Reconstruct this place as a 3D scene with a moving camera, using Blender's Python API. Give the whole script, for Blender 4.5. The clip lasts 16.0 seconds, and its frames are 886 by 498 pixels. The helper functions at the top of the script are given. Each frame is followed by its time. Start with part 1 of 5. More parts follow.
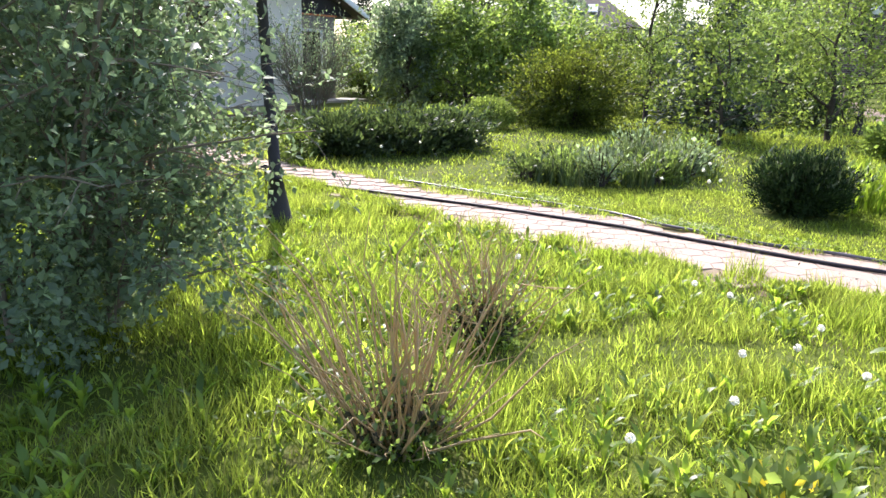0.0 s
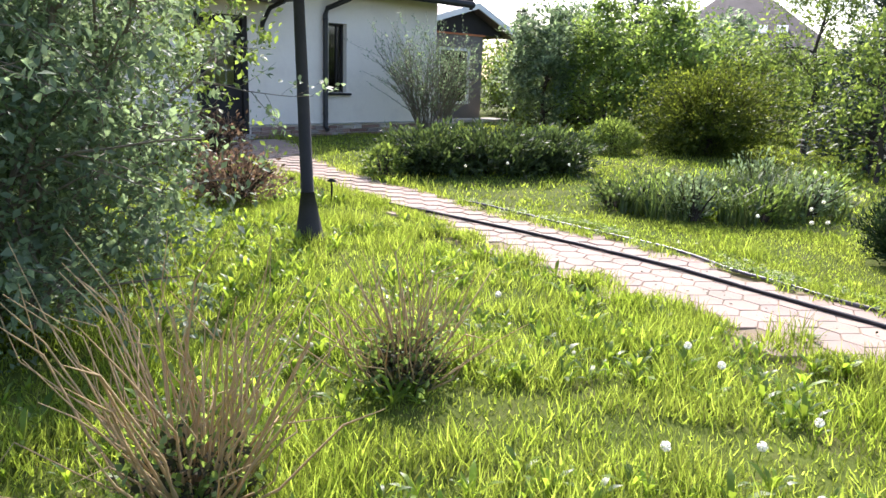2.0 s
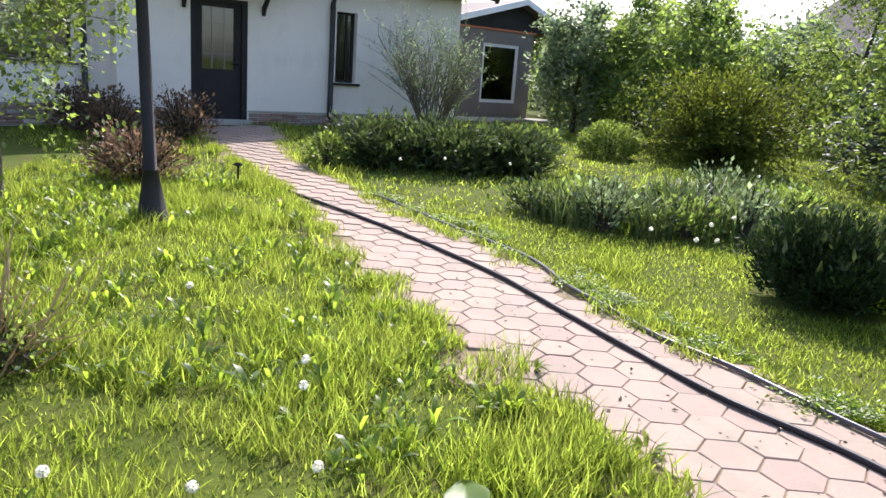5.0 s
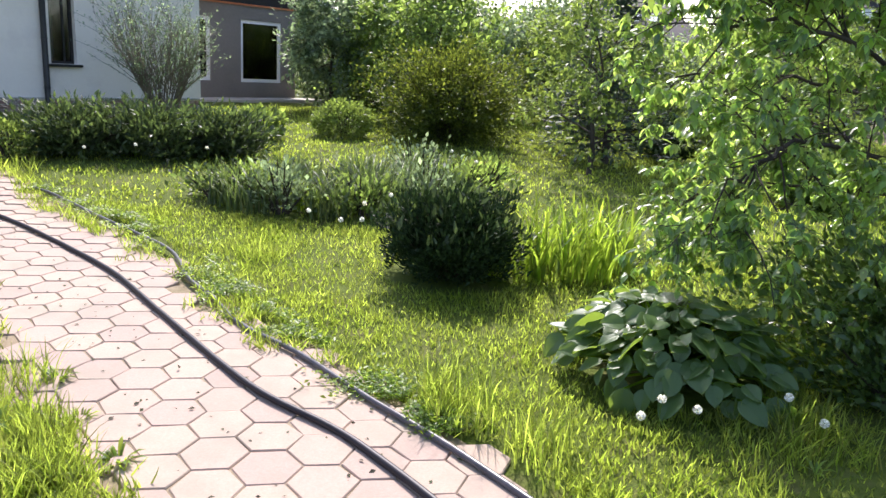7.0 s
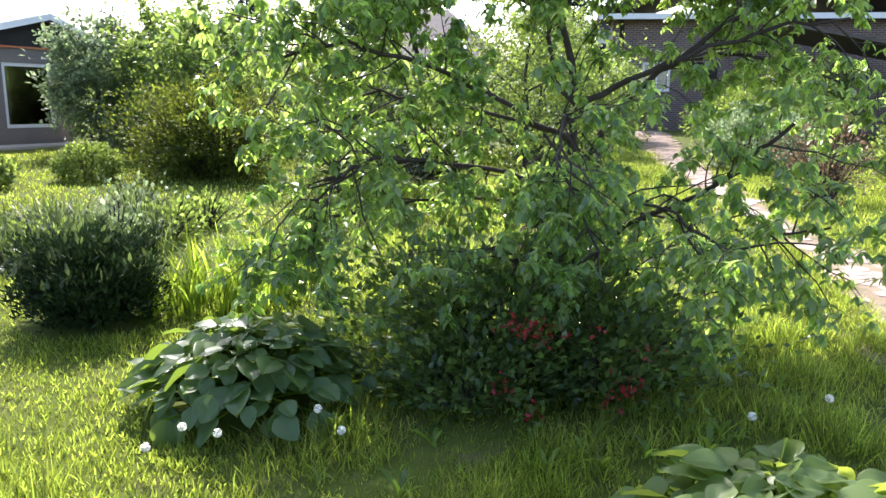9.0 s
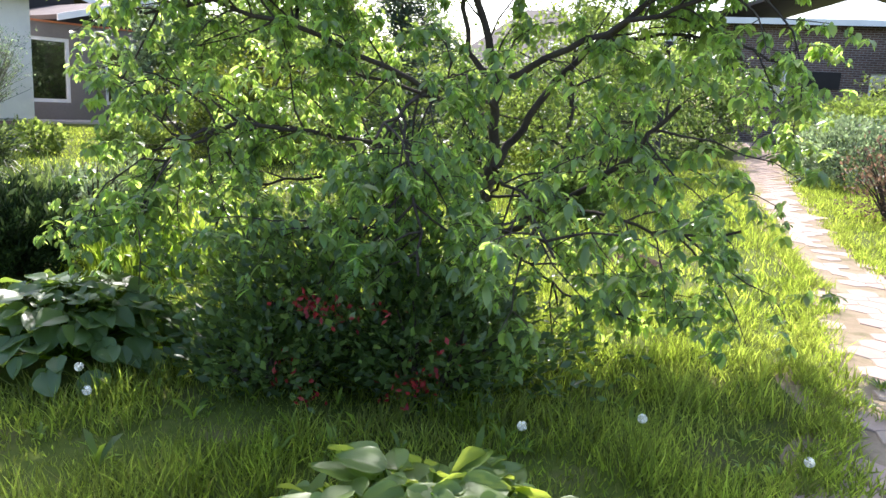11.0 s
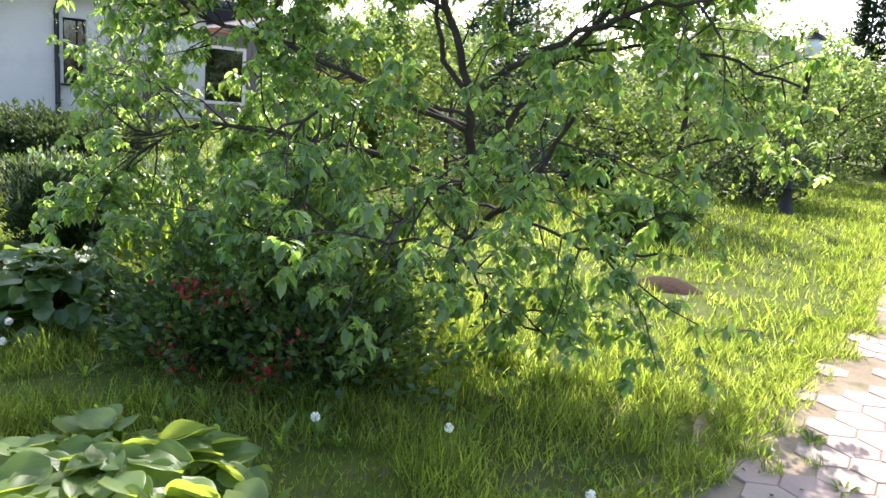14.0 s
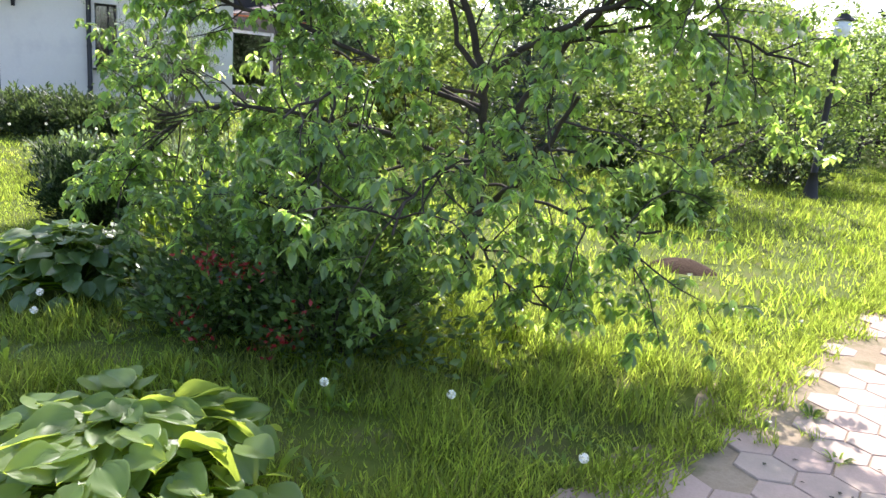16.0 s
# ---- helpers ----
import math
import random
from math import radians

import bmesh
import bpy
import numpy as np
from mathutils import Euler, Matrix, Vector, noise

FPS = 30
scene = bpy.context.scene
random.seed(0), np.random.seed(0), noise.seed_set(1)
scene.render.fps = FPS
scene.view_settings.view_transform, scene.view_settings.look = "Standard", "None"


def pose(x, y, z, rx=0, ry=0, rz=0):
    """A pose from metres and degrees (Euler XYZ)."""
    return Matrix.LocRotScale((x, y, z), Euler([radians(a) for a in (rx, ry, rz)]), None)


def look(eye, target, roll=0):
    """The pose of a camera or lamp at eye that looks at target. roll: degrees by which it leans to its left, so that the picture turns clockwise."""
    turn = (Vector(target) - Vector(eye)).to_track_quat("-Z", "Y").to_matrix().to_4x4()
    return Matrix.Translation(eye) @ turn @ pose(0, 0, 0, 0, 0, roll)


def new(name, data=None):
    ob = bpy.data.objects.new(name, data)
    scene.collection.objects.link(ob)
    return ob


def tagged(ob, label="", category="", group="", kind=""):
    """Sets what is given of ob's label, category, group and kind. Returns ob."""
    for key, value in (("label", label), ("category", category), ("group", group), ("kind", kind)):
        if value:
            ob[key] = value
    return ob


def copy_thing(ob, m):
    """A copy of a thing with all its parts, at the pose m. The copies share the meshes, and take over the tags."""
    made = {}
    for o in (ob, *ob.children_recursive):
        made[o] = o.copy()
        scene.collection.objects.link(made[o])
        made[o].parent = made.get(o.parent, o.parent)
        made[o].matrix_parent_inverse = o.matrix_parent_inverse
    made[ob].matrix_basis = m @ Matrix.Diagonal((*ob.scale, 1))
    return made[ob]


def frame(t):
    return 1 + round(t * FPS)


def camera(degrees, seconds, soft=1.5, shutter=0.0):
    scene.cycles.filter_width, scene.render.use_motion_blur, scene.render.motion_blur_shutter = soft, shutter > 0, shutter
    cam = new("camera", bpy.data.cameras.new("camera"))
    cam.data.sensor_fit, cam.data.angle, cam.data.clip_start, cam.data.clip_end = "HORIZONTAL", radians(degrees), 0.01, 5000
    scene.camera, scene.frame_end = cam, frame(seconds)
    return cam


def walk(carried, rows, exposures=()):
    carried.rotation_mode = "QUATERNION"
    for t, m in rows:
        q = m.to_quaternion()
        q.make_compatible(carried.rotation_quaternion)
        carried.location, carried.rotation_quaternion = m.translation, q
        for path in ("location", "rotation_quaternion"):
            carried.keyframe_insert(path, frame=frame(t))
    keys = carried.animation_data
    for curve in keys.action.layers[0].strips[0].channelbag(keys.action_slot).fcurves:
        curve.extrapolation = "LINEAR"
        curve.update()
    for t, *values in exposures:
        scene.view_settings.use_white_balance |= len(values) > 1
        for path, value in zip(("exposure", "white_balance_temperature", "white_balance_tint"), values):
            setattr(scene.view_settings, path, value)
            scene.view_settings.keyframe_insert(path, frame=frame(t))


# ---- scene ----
cam = camera(62.0, 16.0)
PATH = [
    (0, (0.105, 0.171, 1.486), (0.076, 2.109, 0.991), 1.1),
    (0.5, (0.383, 0.334, 1.457), (0.114, 2.251, 0.955), 1.2),
    (1, (0.7, 0.419, 1.472), (0.179, 2.285, 0.977), 1.1),
    (1.5, (0.949, 0.63, 1.443), (0.382, 2.488, 0.967), 1.2),
    (2, (1.281, 0.858, 1.443), (0.781, 2.741, 0.992), 2.0),
    (2.5, (1.608, 0.987, 1.441), (1.116, 2.873, 0.989), 2.1),
    (3, (1.872, 1.175, 1.429), (1.344, 3.042, 0.944), 2.2),
    (3.2, (2.003, 1.306, 1.438), (1.453, 3.166, 0.951), 1.9),
    (5.3, (3.458, 2.127, 1.391), (2.668, 3.906, 0.932), 4.4),
    (5.5, (3.612, 2.148, 1.427), (2.837, 3.934, 0.966), 4.2),
    (6, (3.912, 2.309, 1.433), (3.235, 4.135, 0.978), 4.0),
    (6.5, (4.179, 2.574, 1.472), (3.669, 4.452, 1.007), 3.8),
    (7, (4.478, 2.685, 1.483), (4.146, 4.597, 1.0), 3.6),
    (7.5, (4.8, 2.751, 1.502), (4.611, 4.678, 0.998), 2.8),
    (8, (5.144, 2.859, 1.499), (5.063, 4.8, 1.025), 1.9),
    (8.5, (5.562, 2.865, 1.538), (5.559, 4.821, 1.124), 1.3),
    (9, (5.971, 2.795, 1.525), (6.007, 4.756, 1.132), 0.8),
    (9.2, (6.079, 2.807, 1.523), (6.11, 4.769, 1.136), 0.7),
    (11.3, (7.652, 3.221, 1.387), (7.314, 5.15, 0.982), 3.7),
    (11.5, (7.791, 3.265, 1.404), (7.425, 5.188, 0.993), 3.7),
    (12, (8.105, 3.288, 1.401), (7.691, 5.202, 0.991), 3.5),
    (12.5, (8.327, 3.324, 1.415), (7.874, 5.227, 1.002), 3.7),
    (13, (8.558, 3.487, 1.423), (8.04, 5.375, 1.014), 3.8),
    (13.5, (8.714, 3.555, 1.461), (8.112, 5.418, 1.05), 4.3),
    (14, (8.86, 3.461, 1.476), (8.089, 5.262, 1.072), 4.9),
    (14.5, (8.959, 3.422, 1.472), (8.083, 5.173, 1.065), 4.4),
    (15, (8.998, 3.422, 1.479), (8.086, 5.152, 1.061), 4.0),
    (15.5, (8.991, 3.413, 1.456), (8.086, 5.143, 1.022), 4.2),
    (16, (9.004, 3.389, 1.461), (8.172, 5.151, 1.013), 4.8),
]
walk(cam, [(t, look(eye, target, roll)) for t, eye, target, roll in PATH],
     [(t, e, 6350, 16) for t, e in ((0.0, 1.5), (1.5, 1.42), (3.0, 1.22), (5.5, 1.1), (7.0, 1.25), (9.0, 1.62), (11.5, 1.62), (16.0, 1.68))])

# ---- world and sun ----
SUN_EL, SUN_AZ = radians(46), math.atan2(-0.24, 0.97)
world = bpy.data.worlds.new("sky")
scene.world = world
world.use_nodes = True
wn = world.node_tree
sky = wn.nodes.new("ShaderNodeTexSky")
sky.sky_type, sky.sun_disc = "NISHITA", False
sky.sun_elevation, sky.sun_rotation = SUN_EL, SUN_AZ % (2 * math.pi)
sky.air_density, sky.dust_density = 1.0, 2.0
wn.links.new(sky.outputs["Color"], wn.nodes["Background"].inputs["Color"])
wn.nodes["Background"].inputs["Strength"].default_value = 0.15
sun = new("sun", bpy.data.lights.new("sun", "SUN"))
sun.data.energy, sun.data.angle, sun.data.color = 3.3, radians(0.53), (1.0, 0.95, 0.89)
sdir = Vector((math.sin(SUN_AZ) * math.cos(SUN_EL), math.cos(SUN_AZ) * math.cos(SUN_EL), math.sin(SUN_EL)))
sun.matrix_world = look(sdir * 60, (0, 0, 0))


# ---- materials ----
def nodes_of(name):
    m = bpy.data.materials.new(name)
    m.use_nodes = True
    nt = m.node_tree
    return m, nt, nt.nodes["Principled BSDF"]


def coords(nt, scale=1.0, source="Object"):
    tc = nt.nodes.new("ShaderNodeTexCoord")
    mp = nt.nodes.new("ShaderNodeMapping")
    mp.inputs["Scale"].default_value = scale if isinstance(scale, tuple) else (scale,) * 3
    nt.links.new(tc.outputs[source], mp.inputs["Vector"])
    return mp.outputs["Vector"]


def noise_of(nt, scale, detail=4.0, vec=None, rough=0.6):
    n = nt.nodes.new("ShaderNodeTexNoise")
    n.inputs["Scale"].default_value, n.inputs["Detail"].default_value, n.inputs["Roughness"].default_value = scale, detail, rough
    nt.links.new(vec if vec else coords(nt), n.inputs["Vector"])
    return n.outputs["Fac"]


def ramp(nt, fac, stops):
    r = nt.nodes.new("ShaderNodeValToRGB")
    e = r.color_ramp.elements
    while len(e) < len(stops):
        e.new(0.5)
    for el, (p, c) in zip(e, stops):
        el.position, el.color = p, (*c, 1)
    nt.links.new(fac, r.inputs["Fac"])
    return r.outputs["Color"]


def mix(nt, fac, a, b, kind="MIX"):
    n = nt.nodes.new("ShaderNodeMix")
    n.data_type, n.blend_type = "RGBA", kind
    for sock, v in ((n.inputs[0], fac), (n.inputs[6], a), (n.inputs[7], b)):
        if isinstance(v, (int, float)):
            sock.default_value = v
        elif isinstance(v, tuple):
            sock.default_value = (*v, 1)
        else:
            nt.links.new(v, sock)
    return n.outputs[2]


def bump(nt, fac, bsdf, strength=0.3, dist=0.01):
    b = nt.nodes.new("ShaderNodeBump")
    b.inputs["Strength"].default_value, b.inputs["Distance"].default_value = strength, dist
    nt.links.new(fac, b.inputs["Height"])
    nt.links.new(b.outputs["Normal"], bsdf.inputs["Normal"])


def surface(name, dark, light, scale=6.0, rough=0.7, metal=0.0, relief=0.25, depth=0.004, stain=None, source="Object"):
    """A surface with two scales of colour change and a fine relief."""
    m, nt, b = nodes_of(name)
    v = coords(nt, 1.0, source)
    big, fine = noise_of(nt, scale * 0.25, 3, v), noise_of(nt, scale * 6, 5, v)
    col = mix(nt, 0.35, ramp(nt, big, [(0.3, dark), (0.7, light)]), ramp(nt, fine, [(0.3, dark), (0.7, light)]))
    if stain:
        col = mix(nt, ramp(nt, noise_of(nt, scale * 0.6, 6, v), [(0.52, (0, 0, 0)), (0.72, (0.7, 0.7, 0.7))]), col, stain)
    nt.links.new(col, b.inputs["Base Color"])
    b.inputs["Roughness"].default_value, b.inputs["Metallic"].default_value = rough, metal
    b.inputs["Specular IOR Level"].default_value = 0.15 if rough > 0.8 else 0.4
    bump(nt, fine, b, relief, depth)
    return m


def foliage(name, stops, glow, share=0.45, rough=0.5, gloss=0.4, patch_mix=0.25, clear=1.65):
    """Leaves: each one its own shade between the stops, with light shining through."""
    m, nt, b = nodes_of(name)
    geo = nt.nodes.new("ShaderNodeNewGeometry")
    col = ramp(nt, geo.outputs["Random Per Island"], stops)
    col = mix(nt, patch_mix, col, ramp(nt, noise_of(nt, 1.3, 3), [(0.3, stops[0][1]), (0.7, stops[-1][1])]))
    nt.links.new(col, b.inputs["Base Color"])
    b.inputs["Roughness"].default_value = rough
    b.inputs["Specular IOR Level"].default_value = gloss
    tr = nt.nodes.new("ShaderNodeBsdfTranslucent")
    thick = nt.nodes.new("ShaderNodeMath")
    thick.operation = "MULTIPLY"
    thick.inputs[1].default_value = 7.31
    part_of = nt.nodes.new("ShaderNodeMath")
    part_of.operation = "FRACT"
    nt.links.new(geo.outputs["Random Per Island"], thick.inputs[0])
    nt.links.new(thick.outputs[0], part_of.inputs[0])
    thin = ramp(nt, part_of.outputs[0], [(0.0, (0.4 * clear,) * 3), (0.55, (0.8 * clear,) * 3), (1.0, (1.75 * clear,) * 3)])
    nt.links.new(mix(nt, 1.0, mix(nt, 0.5, col, glow), thin, "MULTIPLY"), tr.inputs["Color"])
    ms = nt.nodes.new("ShaderNodeMixShader")
    ms.inputs[0].default_value = share
    nt.links.new(b.outputs[0], ms.inputs[1])
    nt.links.new(tr.outputs[0], ms.inputs[2])
    nt.links.new(ms.outputs[0], nt.nodes["Material Output"].inputs["Surface"])
    return m


def glass_mat(name):
    m, nt, b = nodes_of(name)
    tr, gl, fr, ms = (nt.nodes.new("ShaderNode" + k) for k in ("BsdfTransparent", "BsdfGlossy", "Fresnel", "MixShader"))
    gl.inputs["Roughness"].default_value = 0.03
    tr.inputs["Color"].default_value = (0.75, 0.8, 0.8, 1)
    fr.inputs["IOR"].default_value = 1.9
    nt.links.new(fr.outputs[0], ms.inputs[0])
    nt.links.new(tr.outputs[0], ms.inputs[1])
    nt.links.new(gl.outputs[0], ms.inputs[2])
    nt.links.new(ms.outputs[0], nt.nodes["Material Output"].inputs["Surface"])
    return m


def paver_mat():
    m, nt, b = nodes_of("concrete_paver")
    info = nt.nodes.new("ShaderNodeObjectInfo")
    geo = nt.nodes.new("ShaderNodeNewGeometry")
    add = nt.nodes.new("ShaderNodeMath")
    add.operation = "ADD"
    nt.links.new(info.outputs["Random"], add.inputs[0])
    nt.links.new(geo.outputs["Random Per Island"], add.inputs[1])
    fr = nt.nodes.new("ShaderNodeMath")
    fr.operation = "FRACT"
    nt.links.new(add.outputs[0], fr.inputs[0])
    v = nt.nodes.new("ShaderNodeNewGeometry").outputs["Position"]
    tone = ramp(nt, fr.outputs[0], [(0.0, (0.34, 0.255, 0.205)), (0.5, (0.41, 0.305, 0.235)), (1.0, (0.41, 0.325, 0.24))])
    tone = mix(nt, 0.3, tone, ramp(nt, noise_of(nt, 90, 4, v), [(0.3, (0.24, 0.16, 0.135)), (0.7, (0.46, 0.31, 0.265))]))
    dirt = ramp(nt, noise_of(nt, 3.0, 6, v), [(0.46, (0, 0, 0)), (0.72, (0.65, 0.65, 0.65))])
    nt.links.new(mix(nt, dirt, tone, (0.25, 0.22, 0.17)), b.inputs["Base Color"])
    b.inputs["Roughness"].default_value = 0.85
    bump(nt, noise_of(nt, 140, 4, v), b, 0.35, 0.003)
    return m


def brick_mat():
    m, nt, b = nodes_of("brown_brickwork")
    tex = nt.nodes.new("ShaderNodeTexBrick")
    tex.inputs["Color1"].default_value, tex.inputs["Color2"].default_value = (0.10, 0.055, 0.045, 1), (0.16, 0.09, 0.075, 1)
    tex.inputs["Mortar"].default_value = (0.3, 0.28, 0.27, 1)
    for key, val in (("Scale", 1.0), ("Mortar Size", 0.011), ("Brick Width", 0.26), ("Row Height", 0.085)):
        tex.inputs[key].default_value = val
    tc = nt.nodes.new("ShaderNodeTexCoord")
    sep, comb = nt.nodes.new("ShaderNodeSeparateXYZ"), nt.nodes.new("ShaderNodeCombineXYZ")
    nt.links.new(tc.outputs["Object"], sep.inputs[0])
    nt.links.new(sep.outputs["X"], comb.inputs["X"])
    nt.links.new(sep.outputs["Z"], comb.inputs["Y"])
    nt.links.new(comb.outputs[0], tex.inputs["Vector"])
    nt.links.new(mix(nt, 0.2, tex.outputs["Color"], ramp(nt, noise_of(nt, 2.5), [(0.3, (0.06, 0.05, 0.05)), (0.7, (0.2, 0.13, 0.11))])), b.inputs["Base Color"])
    b.inputs["Roughness"].default_value = 0.85
    bump(nt, tex.outputs["Fac"], b, -0.4, 0.01)
    return m


SOIL = surface("lawn_soil", (0.06, 0.08, 0.013), (0.1, 0.13, 0.02), 5, 0.95, 0, 0.6, 0.02, (0.13, 0.11, 0.05))
BED = surface("path_bedding", (0.2, 0.155, 0.1), (0.34, 0.27, 0.185), 9, 0.95, 0, 0.5, 0.01, (0.08, 0.09, 0.03))
EARTH = surface("bare_earth", (0.035, 0.022, 0.014), (0.085, 0.05, 0.03), 9, 0.95, 0, 0.7, 0.02)
GRASS = foliage("grass_blades", [(0.0, (0.016, 0.04, 0.005)), (0.35, (0.06, 0.12, 0.016)), (0.75, (0.145, 0.23, 0.026)), (0.94, (0.21, 0.27, 0.035)), (1.0, (0.36, 0.29, 0.11))], (0.43, 0.55, 0.055), 0.5, 0.5, 0.25, 0.4, 1.9)
WEED = foliage("weed_leaves", [(0, (0.03, 0.075, 0.015)), (0.6, (0.09, 0.16, 0.025)), (1, (0.19, 0.27, 0.03))], (0.4, 0.52, 0.04), 0.5, 0.4, 0.5, 0.25, 1.9)
APPLE = foliage("apple_leaves", [(0, (0.035, 0.085, 0.035)), (0.45, (0.085, 0.16, 0.06)), (0.85, (0.18, 0.25, 0.09)), (1, (0.3, 0.34, 0.12))], (0.38, 0.52, 0.06), 0.46, 0.34, 0.75, 0.2, 2.5)
# paler copy of the hosta leaves, with the backlight put into the colour
HOSTA_BACKLIT = foliage("backlit_hosta_leaves", [(0, (0.085, 0.15, 0.04)), (1, (0.17, 0.24, 0.07))], (0.58, 0.68, 0.05), 0.46, 0.42, 0.5, 0.25, 2.6)
HOSTA = foliage("hosta_leaves", [(0, (0.05, 0.1, 0.035)), (1, (0.1, 0.16, 0.05))], (0.42, 0.58, 0.04), 0.36, 0.4, 0.5, 0.25, 2.2)
QUINCE = foliage("quince_leaves", [(0, (0.02, 0.045, 0.016)), (0.7, (0.045, 0.09, 0.028)), (1, (0.15, 0.22, 0.07))], (0.26, 0.38, 0.05), 0.38, 0.3, 0.5)
EVERGREEN = foliage("evergreen_needles", [(0, (0.008, 0.018, 0.009)), (0.6, (0.016, 0.035, 0.014)), (1, (0.06, 0.1, 0.025))], (0.06, 0.12, 0.03), 0.15, 0.6, 0.2, 0.25, 1.0)
JUNIPER = foliage("juniper_needles", [(0, (0.02, 0.035, 0.02)), (0.7, (0.04, 0.065, 0.03)), (1, (0.1, 0.13, 0.04))], (0.15, 0.22, 0.045), 0.3, 0.5)
GOLDEN = foliage("golden_leaves", [(0, (0.02, 0.04, 0.01)), (0.6, (0.065, 0.095, 0.018)), (1, (0.15, 0.17, 0.03))], (0.34, 0.42, 0.04), 0.4, 0.5, 0.3, 0.25, 1.15)
LIGHTLEAF = foliage("light_green_leaves", [(0, (0.06, 0.11, 0.03)), (1, (0.17, 0.225, 0.06))], (0.38, 0.5, 0.07), 0.47, 0.5, 0.4, 0.25, 1.3)
GREYLEAF = foliage("grey_green_leaves", [(0, (0.07, 0.11, 0.065)), (0.7, (0.12, 0.17, 0.1)), (1, (0.22, 0.27, 0.17))], (0.3, 0.4, 0.16), 0.45, 0.5, 0.4, 0.25, 1.7)
MIDLEAF = foliage("mid_green_leaves", [(0, (0.05, 0.095, 0.03)), (1, (0.14, 0.2, 0.055))], (0.34, 0.46, 0.07), 0.48, 0.5, 0.4, 0.25, 1.75)
PURPLE = foliage("purple_leaves", [(0, (0.07, 0.042, 0.032)), (0.7, (0.15, 0.09, 0.065)), (1, (0.2, 0.17, 0.09))], (0.24, 0.14, 0.08), 0.35)
SPRUCE = foliage("blue_spruce_needles", [(0, (0.03, 0.055, 0.04)), (1, (0.08, 0.11, 0.07))], (0.08, 0.13, 0.06), 0.2)
FLOWER_RED = foliage("red_petals", [(0, (0.13, 0.008, 0.01)), (1, (0.32, 0.025, 0.022))], (0.4, 0.02, 0.02), 0.2)
FLOWER_YEL = foliage("yellow_petals", [(0, (0.6, 0.45, 0.02)), (1, (0.75, 0.6, 0.04))], (0.8, 0.6, 0.05), 0.4)
FLUFF = foliage("seed_fluff", [(0, (0.72, 0.7, 0.62)), (1, (0.85, 0.83, 0.76))], (0.8, 0.8, 0.75), 0.4, 0.9, 0.1)
STRAW = foliage("dry_stems", [(0, (0.17, 0.11, 0.06)), (0.5, (0.44, 0.32, 0.17)), (1, (0.68, 0.54, 0.32))], (0.7, 0.46, 0.2), 0.3, 0.7)
SEDGE = foliage("sedge_leaves", [(0, (0.02, 0.04, 0.016)), (0.6, (0.05, 0.095, 0.025)), (0.9, (0.12, 0.175, 0.05)), (1, (0.26, 0.24, 0.12))], (0.18, 0.26, 0.05), 0.32)
DARKDRY = foliage("withered_leaves", [(0, (0.03, 0.022, 0.015)), (0.7, (0.06, 0.045, 0.025)), (1, (0.05, 0.08, 0.02))], (0.06, 0.08, 0.02), 0.2, 0.8)
BARK = surface("bark", (0.035, 0.028, 0.024), (0.1, 0.08, 0.065), 14, 0.9, 0, 0.8, 0.01)
TWIG = surface("twig_bark", (0.12, 0.095, 0.07), (0.24, 0.2, 0.15), 14, 0.85)
STUCCO = surface("white_stucco", (0.8, 0.715, 0.64), (0.88, 0.8, 0.725), 3, 0.9, 0, 0.35, 0.004, (0.72, 0.64, 0.59))
GREYWALL = surface("grey_render", (0.17, 0.15, 0.135), (0.25, 0.22, 0.2), 3, 0.9, 0, 0.35, 0.004)
STONE = surface("plinth_stone", (0.2, 0.13, 0.11), (0.5, 0.38, 0.34), 7, 0.85, 0, 0.6, 0.008, (0.6, 0.52, 0.48), "Generated")
snt = STONE.node_tree
sinfo = snt.nodes.new("ShaderNodeObjectInfo")
stint = ramp(snt, sinfo.outputs["Random"], [(0.0, (0.2, 0.1, 0.08)), (0.45, (0.36, 0.22, 0.18)), (0.7, (0.28, 0.24, 0.22)), (1.0, (0.72, 0.66, 0.62))])
sb = snt.nodes["Principled BSDF"]
snt.links.new(mix(snt, 0.7, sb.inputs["Base Color"].links[0].from_socket, stint), sb.inputs["Base Color"])
MORTAR = surface("mortar", (0.3, 0.28, 0.27), (0.42, 0.4, 0.38), 12, 0.95)
DARKWOOD = surface("dark_stained_wood", (0.012, 0.01, 0.01), (0.028, 0.023, 0.022), 8, 0.7, 0, 0.3, 0.003)
DARKMETAL = surface("dark_painted_metal", (0.02, 0.02, 0.022), (0.045, 0.043, 0.045), 9, 0.4, 0.3, 0.15, 0.001)
WHITEPAINT = surface("white_paint", (0.74, 0.73, 0.71), (0.84, 0.83, 0.82), 6, 0.5, 0, 0.15, 0.001)
ROOF = surface("brown_roofing", (0.07, 0.055, 0.05), (0.14, 0.11, 0.1), 5, 0.7, 0, 0.5, 0.01)
TILE = surface("orange_flashing", (0.45, 0.13, 0.05), (0.6, 0.22, 0.09), 6, 0.6)
CONCRETE = surface("pale_concrete", (0.4, 0.37, 0.34), (0.52, 0.48, 0.44), 4, 0.9, 0, 0.4, 0.006, (0.3, 0.28, 0.24))
INTERIOR = surface("dim_interior", (0.1, 0.08, 0.07), (0.16, 0.13, 0.11), 2, 0.9)
CURTAIN = surface("curtain_cloth", (0.3, 0.22, 0.17), (0.42, 0.33, 0.26), 5, 0.9)
RUBBER = surface("black_rubber", (0.008, 0.006, 0.01), (0.018, 0.014, 0.022), 20, 0.5, 0, 0.1, 0.001)
